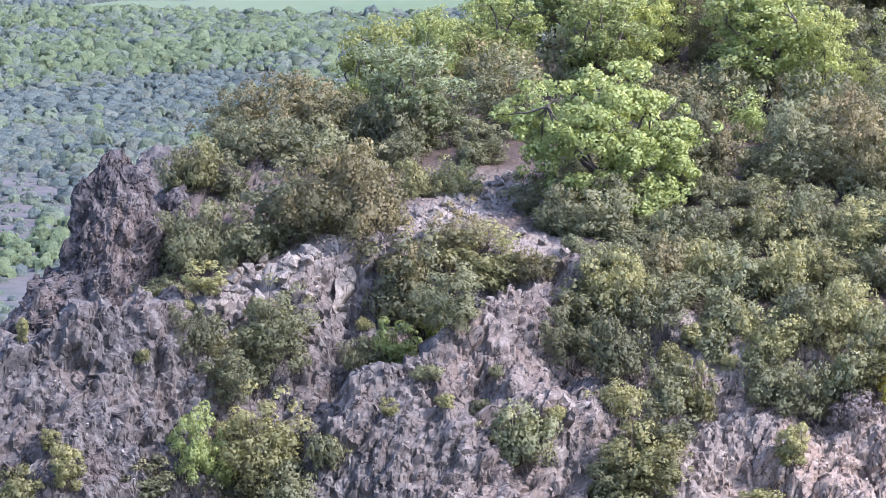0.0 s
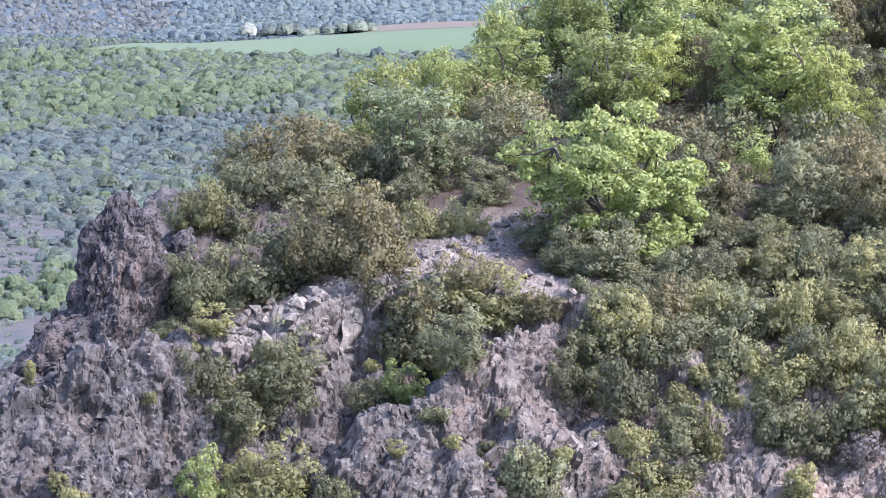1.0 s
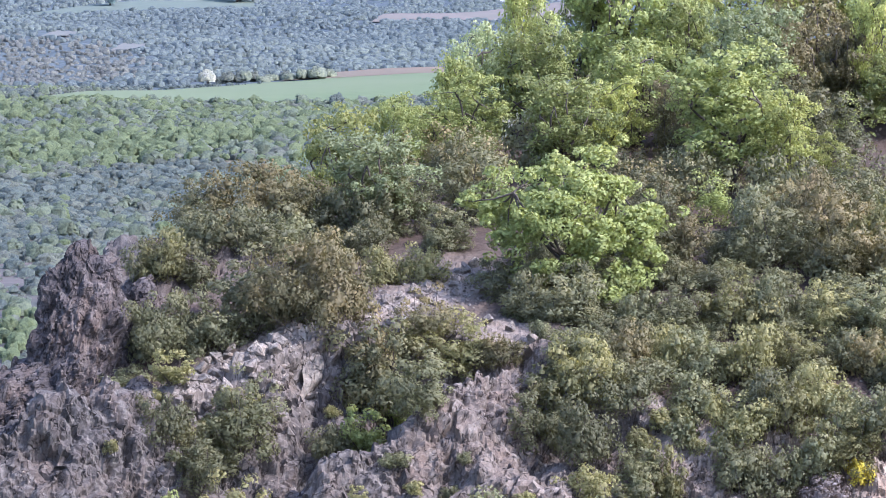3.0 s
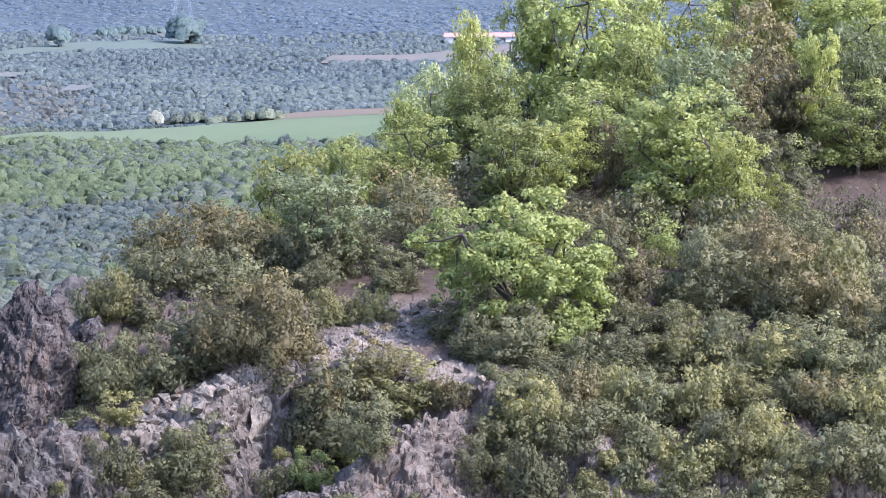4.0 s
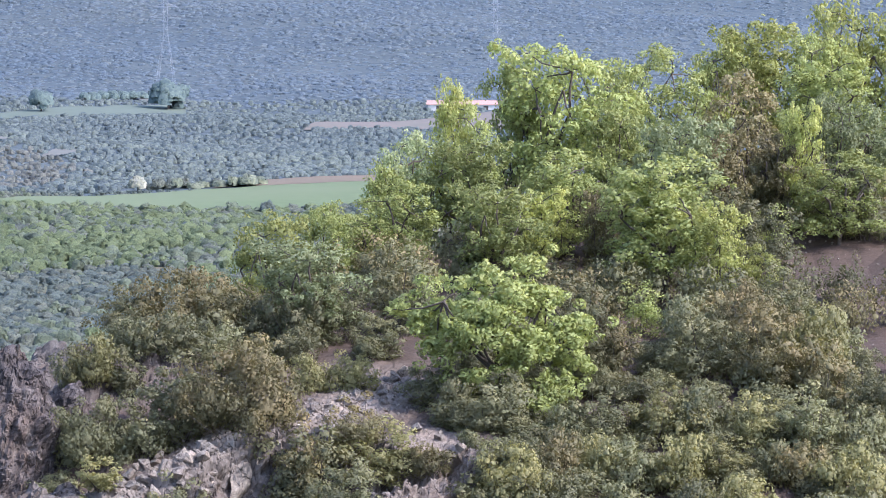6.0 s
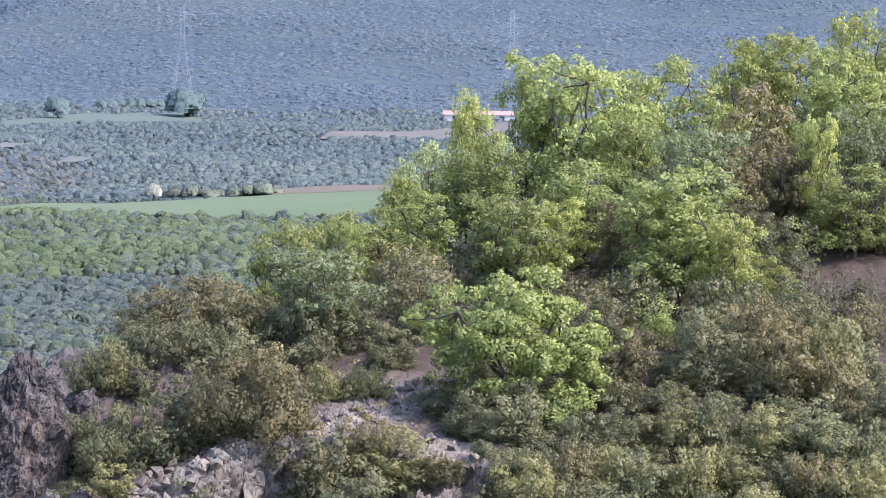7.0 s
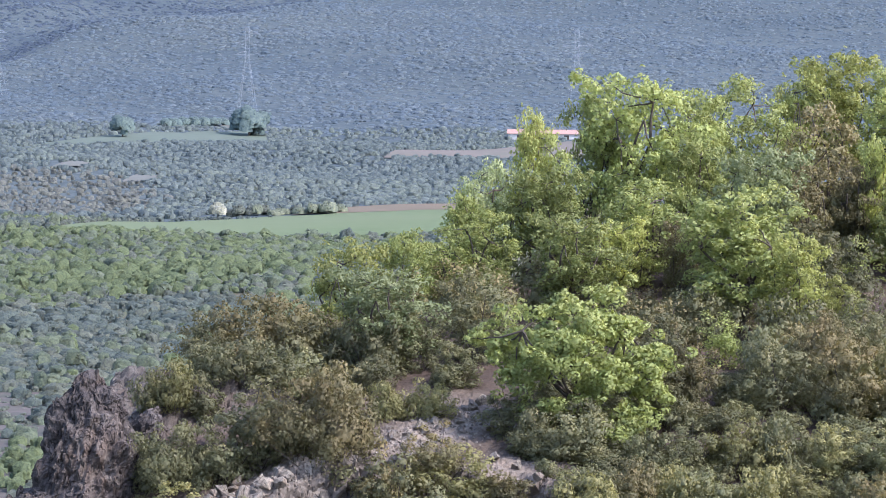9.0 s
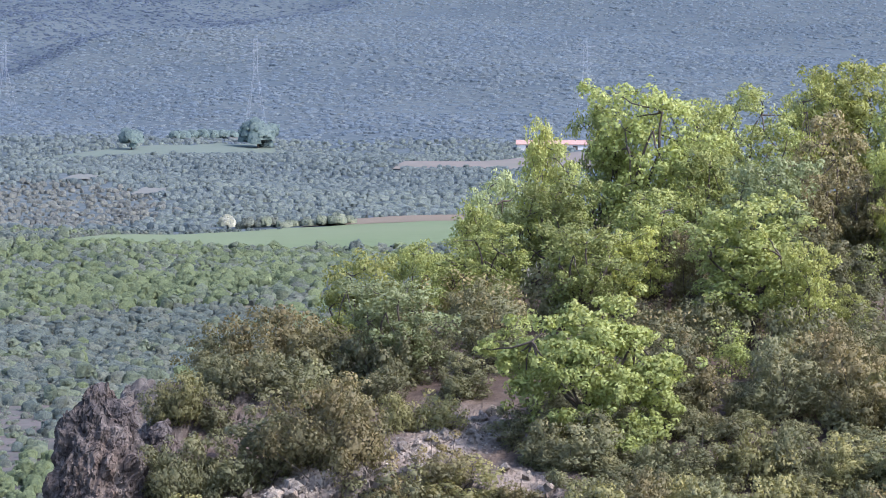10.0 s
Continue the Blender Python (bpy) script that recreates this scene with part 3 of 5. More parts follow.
TREE_LOOK = {"oak": (LEAF_OAK, "young oak in bright spring leaf on the hillside"),
             "lime": (LEAF_LIME, "oak with yellow-green opening leaves on the ridge"),
             "silver": (LEAF_SILVER, "downy oak with pale silvery-green leaves"),
             "green": (LEAF_GREEN, "oak with deeper green leaves among others"),
             "olive": (LEAF_OLIVE, "evergreen oak with olive-brown crown on the ridge")}
tree_shapes = [oak_meshes(200, 13500, 0.106, lobes=95), oak_meshes(201, 12000, 0.106, bare=0.14, lobes=85), oak_meshes(202, 11000, 0.106, bare=0.22, lobes=75, slim=0.95),
               oak_meshes(203, 11000, 0.106, bare=0.16, lobes=80), oak_meshes(204, 16000, 0.1, 4.1, 6.2, 0.2, 110, 1.0, 0.45), oak_meshes(205, 13000, 0.106, bare=0.30, lobes=75)]
# the spreading oak at the ledge, bough by bough: across, along, up, width
LEDGE_OAK = ((0.4, 0.2, 3.55, 0.75), (-0.95, 0.3, 3.0, 0.8), (1.25, 0.0, 2.85, 0.8), (-0.15, -0.6, 2.4, 0.95), (-2.0, 0.1, 2.4, 0.6), (2.0, -0.3, 2.05, 0.75), (0.95, -0.8, 1.4, 0.9),
             (-1.4, -0.4, 1.35, 0.7), (2.35, -0.2, 1.0, 0.65), (0.0, -1.0, 0.65, 0.75), (1.6, -0.9, 0.35, 0.7), (0.7, -1.4, -0.1, 0.65), (-0.9, -0.8, 0.55, 0.6), (-0.3, -1.1, 1.7, 0.8), (0.6, -0.9, 2.5, 0.8), (1.8, -0.8, 1.5, 0.7), (-0.9, -0.8, 2.2, 0.75), (0.4, 0.0, 3.0, 0.8), (-2.6, 0.0, 2.55, 0.35), (0.6, 1.2, 2.4, 0.9), (-0.9, 1.3, 1.9, 0.8), (1.5, 1.0, 1.6, 0.7))
tree_shapes.append(oak_meshes(206, 36000, 0.092, 3.9, 5.5, 0.22, boughs=LEDGE_OAK))
tree_size = {4: (6.2, 4.1), 6: (5.5, 3.9)}
tree_made = {}


def tree(kind, x, y, width, height, seed=0):
    shape = 6 if seed == 6 else 4 if height < 0.82 * width else int(seed) % 6
    rng = random.Random(seed * 17 + x)
    m = pose(x, y, ground_z(x, y), rng.uniform(-3, 3), rng.uniform(-3, 3), 0 if seed == 6 else rng.uniform(0, 360))
    if (kind, shape) in tree_made:
        ob = copy_thing(tree_made[kind, shape], m)
    else:
        material, label = TREE_LOOK[kind]
        ob = tagged(new("oak_tree"), label, "tree", "oaks on the ridge")
        foliage, wood = tree_shapes[shape]
        part("crown", mesh_of("crown", foliage[0], foliage[1], [material], normals=foliage[2]), ob)
        part("trunk", mesh_of("trunk", *wood, [BARK], True), ob, "dark forked trunk with crooked limbs")
        ob.matrix_basis = m
        tree_made[kind, shape] = ob
    w0, h0 = tree_size.get(shape, (4.2, 5.0))
    ob.scale = (width / w0, width / w0, height / h0)
    return ob


# ---- planting ----
# kind, x, y, width, height in metres
ledge_shrubs = [
    ("brown", -2.59, 111.80, 3.23, 2.52),
    ("dark", -4.23, 112.49, 2.38, 2.28),
    ("dark", -3.46, 112.04, 1.73, 1.85),
    ("grey", -6.47, 111.83, 2.60, 2.18),
    ("dark", -7.32, 112.16, 1.26, 1.60),
    ("dark", -5.01, 111.89, 1.89, 1.26),
    ("grey", -7.52, 110.93, 1.33, 0.70),
    ("yellow", -6.17, 108.98, 0.95, 0.92),
    ("yellow", 0.09, 116.51, 1.48, 1.08),
    ("yellow", -0.77, 116.39, 1.31, 1.08),
    ("dark", -0.63, 110.57, 2.57, 2.99),
    ("brown", -1.18, 110.60, 1.71, 2.49),
    ("yellow", 1.02, 111.14, 1.96, 1.97),
    ("brown", 0.24, 111.11, 1.56, 1.75),
    ("dark", 0.23, 107.78, 1.67, 1.78),
    ("fresh", -0.18, 110.60, 0.97, 1.03),
    ("brown", 2.41, 110.78, 1.40, 0.83),
    ("yellow", -6.84, 115.82, 1.55, 1.39),
    ("dark", -7.16, 115.82, 1.30, 1.22),
    ("dark", -5.80, 115.85, 0.98, 1.22),
    ("yellow", -10.71, 106.19, 0.39, 0.67),
]
gully_shrubs = [
    ("grey", -4.28, 108.32, 1.91, 2.28),
    ("yellow", -4.62, 108.83, 1.30, 1.39),
    ("dark", -5.49, 106.91, 1.66, 1.69),
    ("dark", -5.05, 108.35, 1.68, 1.30),
    ("dark", -6.43, 107.15, 1.39, 1.21),
    ("yellow", -5.98, 108.08, 0.85, 0.91),
    ("yellow", -4.29, 105.74, 2.23, 2.67),
    ("yellow", -5.31, 106.19, 1.35, 1.91),
    ("dark", -4.05, 105.11, 1.92, 1.42),
    ("fresh", -6.28, 105.41, 1.26, 2.14),
    ("fresh", -5.66, 105.89, 0.89, 1.27),
    ("dark", -5.29, 105.62, 1.93, 1.43),
    ("dark", -7.42, 104.72, 1.11, 1.07),
    ("yellow", -9.33, 103.58, 0.90, 1.18),
    ("yellow", -10.62, 103.76, 1.61, 1.31),
    ("yellow", -9.80, 104.24, 0.53, 0.59),
    ("fresh", -1.20, 109.16, 1.01, 1.25),
    ("dark", -2.05, 109.28, 1.31, 1.02),
    ("yellow", -1.34, 105.50, 0.42, 0.51),
    ("dark", -2.98, 105.23, 0.89, 0.79),
]
cliff_shrubs = [
    ("grey", 2.15, 105.14, 1.85, 1.50),
    ("dark", 2.01, 105.14, 1.04, 0.79),
    ("yellow", 4.77, 104.72, 2.21, 2.70),
    ("yellow", 5.48, 104.60, 1.62, 1.73),
    ("dark", 5.73, 105.41, 1.19, 1.27),
    ("dark", 4.13, 104.63, 1.18, 1.26),
    ("yellow", 4.15, 109.16, 2.46, 1.72),
    ("dark", 3.31, 108.38, 1.68, 2.03),
    ("dark", 4.50, 107.06, 1.66, 1.53),
    ("yellow", 5.08, 108.77, 1.68, 1.47),
    ("yellow", 4.55, 106.37, 1.27, 0.83),
    ("grey", 5.55, 106.82, 1.28, 0.96),
    ("yellow", 6.66, 106.64, 0.87, 1.60),
    ("grey", 7.10, 107.57, 1.03, 0.84),
    ("yellow", 5.91, 107.60, 0.76, 0.58),
    ("dark", 8.46, 106.61, 1.80, 1.44),
    ("dark", 9.31, 106.46, 1.65, 1.36),
    ("dry", 10.29, 106.10, 1.37, 0.88),
    ("broom", 11.32, 106.16, 0.69, 0.57),
    ("yellow", 8.81, 104.99, 0.86, 1.14),
    ("yellow", 7.98, 104.81, 1.12, 0.69),
    ("yellow", 7.02, 108.08, 0.61, 0.52),
    ("grey", 5.85, 106.49, 0.90, 0.72),
    ("dark", 4.09, 109.67, 0.93, 0.99),
]
scrub = [
    ("brown", 7.49, 116.96, 1.81, 2.46),
    ("dark", 6.91, 116.45, 1.31, 1.57),
    ("dark", 8.89, 118.10, 1.25, 0.89),
    ("dark", 10.05, 117.29, 2.15, 2.38),
    ("brown", 10.48, 121.31, 1.88, 1.46),
    ("brown", 11.76, 116.24, 2.13, 2.79),
    ("brown", 13.41, 115.52, 2.28, 1.82),
    ("brown", 13.16, 118.91, 1.51, 1.61),
    ("dark", 14.47, 114.02, 1.52, 1.63),
    ("grey", 6.20, 112.40, 1.66, 1.35),
    ("grey", 7.20, 112.61, 1.66, 1.61),
    ("yellow", 8.55, 112.88, 1.91, 1.49),
    ("grey", 10.01, 112.55, 1.90, 1.77),
    ("yellow", 11.14, 112.46, 1.50, 1.69),
    ("grey", 12.54, 111.98, 1.89, 1.88),
    ("grey", 13.86, 111.68, 1.65, 1.54),
    ("dark", 4.36, 110.18, 1.86, 1.03),
    ("grey", 3.48, 113.57, 1.68, 0.75),
    ("dark", 5.54, 112.85, 1.51, 0.85),
    ("brown", 5.62, 110.03, 1.73, 1.49),
    ("yellow", 6.70, 110.33, 1.55, 1.33),
    ("grey", 7.68, 109.79, 1.78, 1.40),
    ("yellow", 9.03, 110.00, 1.73, 1.57),
    ("yellow", 10.25, 110.24, 1.55, 1.49),
    ("grey", 11.32, 110.54, 1.56, 1.23),
    ("brown", 12.36, 110.21, 1.61, 1.41),
    ("yellow", 13.30, 109.28, 2.00, 1.71),
    ("yellow", 4.06, 109.31, 1.85, 1.58),
    ("dark", 5.67, 108.41, 1.83, 1.30),
    ("grey", 7.31, 108.32, 1.86, 1.20),
    ("yellow", 8.40, 107.30, 1.84, 1.35),
    ("yellow", 9.83, 107.39, 1.84, 1.48),
    ("grey", 11.11, 107.09, 1.57, 1.41),
    ("dark", 12.48, 107.06, 2.26, 1.51),
    ("grey", 13.65, 106.94, 1.66, 1.45),
    ("grey", 10.35, 106.79, 1.95, 1.76),
    ("yellow", 11.16, 106.28, 1.65, 1.60),
    ("dark", 9.39, 107.57, 1.82, 1.45),
    ("yellow", 10.75, 108.14, 1.83, 1.46),
]
ledge_tufts = [
    ("grey", -0.35, 106.52, 0.72, 0.35),
    ("yellow", 0.09, 105.50, 0.53, 0.32),
    ("grey", -0.96, 110.45, 0.56, 0.33),
    ("yellow", 2.87, 105.50, 0.53, 0.32),
    ("grey", 0.95, 106.49, 0.66, 0.32),
    ("yellow", -6.68, 108.89, 0.52, 0.33),
    ("grey", -5.36, 108.92, 0.46, 0.29),
    ("yellow", 6.37, 108.14, 0.85, 0.49),
    ("grey", 7.92, 107.21, 0.66, 0.35),
    ("yellow", -2.14, 110.15, 0.43, 0.30),
    ("grey", -9.68, 113.06, 0.48, 0.31),
    ("yellow", 1.96, 111.11, 0.59, 0.37),
    ("grey", 3.39, 111.20, 0.63, 0.43),
    ("yellow", -7.68, 106.37, 0.45, 0.32),
    ("grey", 1.39, 106.67, 0.45, 0.29),
    ("yellow", 7.34, 107.27, 0.54, 0.39),
    ("grey", 4.87, 110.78, 0.78, 0.67),
]
back_shrubs = [
    ("brown", -4.63, 121.26, 3.55, 2.24),
    ("dark", -5.79, 121.53, 1.69, 1.93),
    ("dark", -2.67, 121.26, 2.06, 1.63),
    ("brown", -3.54, 123.00, 1.71, 1.65),
    ("dark", -1.37, 120.96, 2.05, 1.82),
    ("grey", -0.72, 121.83, 1.88, 2.04),
    ("grey", 0.10, 121.53, 1.31, 1.8),
    ("dark", 1.23, 119.82, 1.48, 1.41),
    ("fresh", -4.39, 121.44, 0.84, 0.51),
    ("dark", 1.91, 122.73, 2.27, 2.26),
    ("dark", 2.72, 114.93, 1.59, 1.54),
    ("dark", 4.22, 113.46, 2.27, 1.33),
    ("dark", 7.22, 117.60, 1.99, 2.56),
    ("dark", 6.80, 121.53, 1.69, 1.83),
    ("grey", 0.90, 119.25, 1.10, 0.60),
    ("dark", -5.12, 169.98, 2.36, 1.99),
    ("dark", -5.59, 117.33, 1.63, 1.08),
    ("dark", -4.50, 117.60, 2.18, 1.38),
    ("brown", -2.27, 117.33, 2.17, 1.47),
    ("dark", -1.34, 118.98, 1.65, 1.10),
    ("grey", -3.56, 118.14, 2.00, 1.39),
    ("dark", 1.28, 125.76, 1.36, 1.9),
    ("dark", 3.46, 113.67, 1.58, 1.43),
    ("dark", 4.70, 113.94, 1.93, 1.34),
    ("fresh", 5.32, 114.18, 1.58, 1.15),
]
upper_shrubs = [
    ("dark", 8.63, 124.53, 2.11, 1.67),
    ("grey", 10.20, 119.25, 2.39, 2.00),
    ("brown", 11.81, 119.25, 2.76, 2.40),
    ("grey", 9.28, 117.60, 1.63, 0.99),
    ("dark", 7.67, 125.13, 1.74, 1.26),
    ("dark", 6.35, 125.76, 1.55, 1.26),
    ("dark", 11.37, 123.30, 2.28, 1.86),
    ("grey", 12.68, 121.53, 2.25, 2.24),
    ("yellow", 13.23, 117.60, 2.36, 2.17),
    ("dark", 11.19, 126.99, 1.96, 1.49),
    ("dark", 12.96, 127.65, 2.16, 2.78),
    ("dark", 14.70, 134.34, 3.11, 2.48),
    ("grey", 14.38, 119.25, 2.02, 1.80),
    ("dark", 16.69, 132.96, 2.46, 2.01),
    ("dark", 12.16, 130.23, 2.21, 2.40),
    ("dark", 8.84, 127.65, 1.97, 1.28),
    ("dark", 3.72, 128.28, 2.37, 1.93),
]
oaks = [
    ("oak", 4.20, 115.30, 5.73, 3.88, 6),
    ("lime", -2.32, 127.00, 3.07, 4.16, 1),
    ("green", -0.47, 127.50, 2.17, 2.97, 2),
    ("silver", -1.01, 121.60, 3.46, 3.00, 0),
    ("green", 1.74, 130.00, 2.77, 2.59, 3),
    ("oak", 4.64, 127.00, 3.16, 3.32, 0),
    ("lime", 6.35, 129.00, 2.02, 2.75, 2),
    ("oak", 9.54, 125.80, 4.65, 4.47, 5),
    ("lime", 11.17, 124.20, 2.65, 3.50, 2),
    ("lime", 12.48, 124.00, 1.59, 2.15, 3),
    ("olive", 8.10, 128.50, 1.64, 2.85, 1),
]
ridge_trees = [
    ("lime", 3.53, 134.00, 2.00, 5.34, 2),
    ("oak", 4.40, 133.50, 2.09, 4.01, 3),
    ("oak", 7.01, 137.00, 4.67, 5.53, 0),
    ("oak", 5.77, 138.00, 2.35, 5.33, 1),
    ("silver", 2.15, 133.00, 2.83, 4.95, 1),
    ("green", 1.50, 131.50, 2.24, 3.92, 2),
    ("oak", 10.91, 141.00, 3.41, 4.36, 3),
    ("lime", 14.24, 146.00, 3.94, 4.70, 0),
    ("lime", 12.87, 145.00, 2.27, 4.02, 1),
    ("silver", 10.56, 131.00, 3.54, 4.54, 0),
    ("olive", 12.98, 136.00, 3.38, 4.56, 3),
    ("olive", 12.24, 133.00, 2.46, 3.67, 1),
    ("olive", 13.96, 134.00, 2.29, 3.22, 0),
    ("silver", 16.43, 135.00, 2.69, 4.18, 1),
    ("green", 15.70, 132.00, 3.38, 2.94, 3),
    ("lime", 14.72, 133.50, 1.61, 4.36, 2),
    ("green", 16.71, 142.00, 3.83, 4.04, 2),
    ("lime", 18.22, 148.00, 3.58, 6.17, 1),
    ("lime", 20.61, 148.00, 4.21, 6.35, 0),
    ("oak", 19.96, 142.00, 3.63, 3.80, 3),
    ("green", 16.40, 146.00, 2.70, 3.97, 0),
    ("green", 3.99, 132.00, 3.19, 3.54, 0),
    ("green", 7.12, 131.00, 3.54, 3.47, 1),
    ("green", 8.80, 135.00, 3.07, 3.98, 2),
    ("green", 0.59, 129.00, 2.02, 2.15, 0),
    ("silver", 18.20, 136.00, 2.90, 3.45, 0),
    ("oak", 8.88, 139.00, 2.96, 4.50, 1),
]
for seed, row in enumerate(ledge_shrubs + gully_shrubs + cliff_shrubs + scrub + ledge_tufts + back_shrubs + upper_shrubs):
    shrub(*row, seed)
for row in oaks + ridge_trees:
    tree(*row)
# ---- end of planting ----
def scattered(rng, count, x0, x1, y0, y1, gap, taken=()):
    """Random spots no nearer than gap to each other."""
    spots = list(taken)
    first = len(spots)
    for k in range(count * 30):
        if len(spots) - first >= count:
            break
        x, y = rng.uniform(x0, x1), rng.uniform(y0, y1)
        if all((x - a) ** 2 + (y - b) ** 2 > gap * gap for a, b in spots):
            spots.append((x, y))
    return spots[first:]


# filler scrub on the slope beside the ledge, and the thicket under the oaks
rng = random.Random(5)
for k, (x, y) in enumerate(scattered(rng, 130, 3.6, 18.5, 106.7, 120.5, 1.12)):
    clearing = hump(x, y, 7.4, 108.2, 1.7, 1.2) + hump(x, y, 9.0, 118.6, 1.6, 1.0) + hump(x, y, 15.8, 121.5, 2.5, 2.5) + hump(x, y, 2.8, 112.0, 1.4, 2.0)
    if y < 108.4 + 1.6 * max(0.0, 6.0 - x) or clearing > 0.45:
        continue
    # low, mostly dark bushes stand in for the shade between larger shrubs
    kind = rng.choice(["dark", "dark", "grey"])
    shrub(kind, x, y, rng.uniform(1.1, 1.8), rng.uniform(0.5, 0.85), 300 + k)
for k, (x, y) in enumerate(scattered(rng, 75, -3.0, 20.0, 121.5, 147.0, 1.7)):
    if y > 121.0 + 25.0 * float(smooth(-8.0, 15.0, np.array(x))) + 2 or hump(x, y, 15.5, 129.0, 3.0, 5.0) > 0.6:
        continue
    shrub(rng.choice(["dark", "dark", "brown", "grey", "fresh"]), x, y, rng.uniform(1.4, 2.5), rng.uniform(1.0, 1.8), 500 + k, True)


# ---- loose stones ----
def stone_mesh(seed, flatness):
    """An angular block: the hull of a few random points."""
    rng = np.random.default_rng(seed)
    bm = bmesh.new()
    for k in range(13):
        v = rng.normal(size=3)
        v = v / np.linalg.norm(v) * (0.75 + 0.3 * rng.random()) * 0.5
        bm.verts.new((v[0], v[1] * 0.8, v[2] * flatness))
    hull = bmesh.ops.convex_hull(bm, input=bm.verts)
    bmesh.ops.delete(bm, geom=[g for g in hull["geom_interior"] if isinstance(g, bmesh.types.BMVert)], context="VERTS")
    bmesh.ops.triangulate(bm, faces=bm.faces)
    me = bpy.data.meshes.new("stone")
    bm.to_mesh(me)
    bm.free()
    me.materials.append(PALE_ROCK)
    return me


stone_shapes = [stone_mesh(k, 0.45 + 0.07 * k) for k in range(7)]
rng = random.Random(9)


def ledge_spot():
    """A spot on the rubble that runs up along the ledge."""
    x = rng.uniform(-6.2, 2.2)
    return x, 109.4 + 0.95 * (x + 5.5) + rng.gauss(0, 1.0)


for k in range(260):
    x, y = ledge_spot()
    size = 0.15 + 0.45 * rng.random() ** 2.2
    stone = tagged(new("stone", stone_shapes[k % 7]), "pale angular broken stone lying on the rubble ledge", "stone", "stones on the ledge")
    stone.matrix_basis = pose(x, y, ground_z(x, y) + 0.12 * size, rng.uniform(-25, 25), rng.uniform(-25, 25), rng.uniform(0, 360)) @ Matrix.Scale(size, 4)
# ---- boulders ----
# x, y, size
ledge_boulders = [
    (-4.30, 112.22, 0.60),
    (-3.84, 112.22, 0.66),
    (-3.38, 111.95, 0.63),
    (-3.01, 112.10, 0.60),
    (-4.72, 111.47, 0.51),
    (-4.17, 110.78, 0.59),
    (-3.64, 110.72, 0.56),
    (-3.27, 110.84, 0.53),
    (-5.16, 111.20, 0.51),
    (-5.51, 110.72, 0.47),
    (-4.51, 109.85, 0.53),
    (-3.92, 109.97, 0.44),
    (-4.86, 109.46, 0.59),
    (-5.67, 109.34, 0.41),
    (-5.29, 109.22, 0.47),
    (-4.13, 109.58, 0.65),
    (-3.55, 109.94, 0.53),
    (-4.49, 109.31, 0.44),
    (-5.72, 108.95, 0.41),
    (-5.65, 108.83, 0.50),
    (-5.79, 108.68, 0.41),
    (-5.50, 108.68, 0.35),
    (-3.31, 109.46, 0.44),
    (-3.54, 109.61, 0.38),
    (-3.16, 109.25, 0.35),
    (-6.32, 106.43, 0.37),
    (-6.46, 106.19, 0.34),
    (-1.28, 112.82, 0.45),
    (-0.60, 114.32, 0.52),
    (0.09, 115.31, 0.46),
    (0.88, 116.78, 0.50),
    (1.52, 117.89, 0.54),
    (1.85, 118.25, 0.48),
    (-0.21, 112.70, 0.39),
    (-2.17, 112.07, 0.51),
    (1.01, 113.84, 0.43),
    (2.07, 112.88, 0.45),
    (3.22, 110.66, 0.39),
    (2.67, 112.40, 0.39),
]
for k, (x, y, size) in enumerate(ledge_boulders):
    stone = tagged(new("boulder", stone_shapes[k % 7]), "large pale angular boulder on the rubble ledge", "boulder", "boulders on the ledge")
    stone.matrix_basis = pose(x, y, ground_z(x, y) + 0.22 * size, rng.uniform(-30, 30), rng.uniform(-30, 30), rng.uniform(0, 360)) @ Matrix.Diagonal((size * 1.1, size * 1.1, size * 1.5, 1))
# ---- end of boulders ----
vs, fs, count = [], [], 0
for k in range(2600):
    if k < 1500:
        x, y = ledge_spot()
    else:
        x, y = (rng.uniform(-11, 12), rng.uniform(104, 112)) if k < 2250 else (rng.uniform(12, 20), rng.uniform(120, 134))
    z = ground_z(x, y)
    me = stone_shapes[k % 7]
    m = pose(x, y, z + 0.01, rng.uniform(-40, 40), rng.uniform(-40, 40), rng.uniform(0, 360)) @ Matrix.Scale(rng.uniform(0.05, 0.14), 4)
    vs.append(np.array([m @ v.co for v in me.vertices]))
    fs.append(np.array([tuple(f.vertices) for f in me.polygons]) + count)
    count += len(me.vertices)
tagged(new("gravel", mesh_of("gravel", np.concatenate(vs), np.concatenate(fs), [PALE_ROCK])), "small pale broken stones strewn over the rock", "gravel", kind="stuff")


# ---- blocks of the broken cliff ----
def slab_mesh(seed, material):
    """A broken slab of rock with sharp, uneven edges and a chipped top."""
    rng = np.random.default_rng(seed)
    low = [(-0.5, -0.5), (0.5, -0.5), (0.5, 0.5), (-0.5, 0.5)]
    v = []
    for z, wide in ((-0.55, 1.0), (0.25, 0.92), (0.55, 0.5)):
        slide = rng.uniform(-0.14, 0.14, 2)
        v += [(x * wide * rng.uniform(0.75, 1.1) + slide[0], y * wide * rng.uniform(0.75, 1.1) + slide[1], z + rng.uniform(-0.18, 0.18)) for x, y in low]
    quads = [(r * 4 + k, r * 4 + (k + 1) % 4, r * 4 + 4 + (k + 1) % 4, r * 4 + 4 + k) for r in range(2) for k in range(4)] + [(8, 9, 10, 11)]
    faces = [f for a, b, c, d in quads for f in ((a, b, c), (a, c, d))]
    return mesh_of("block", v, faces, [material])


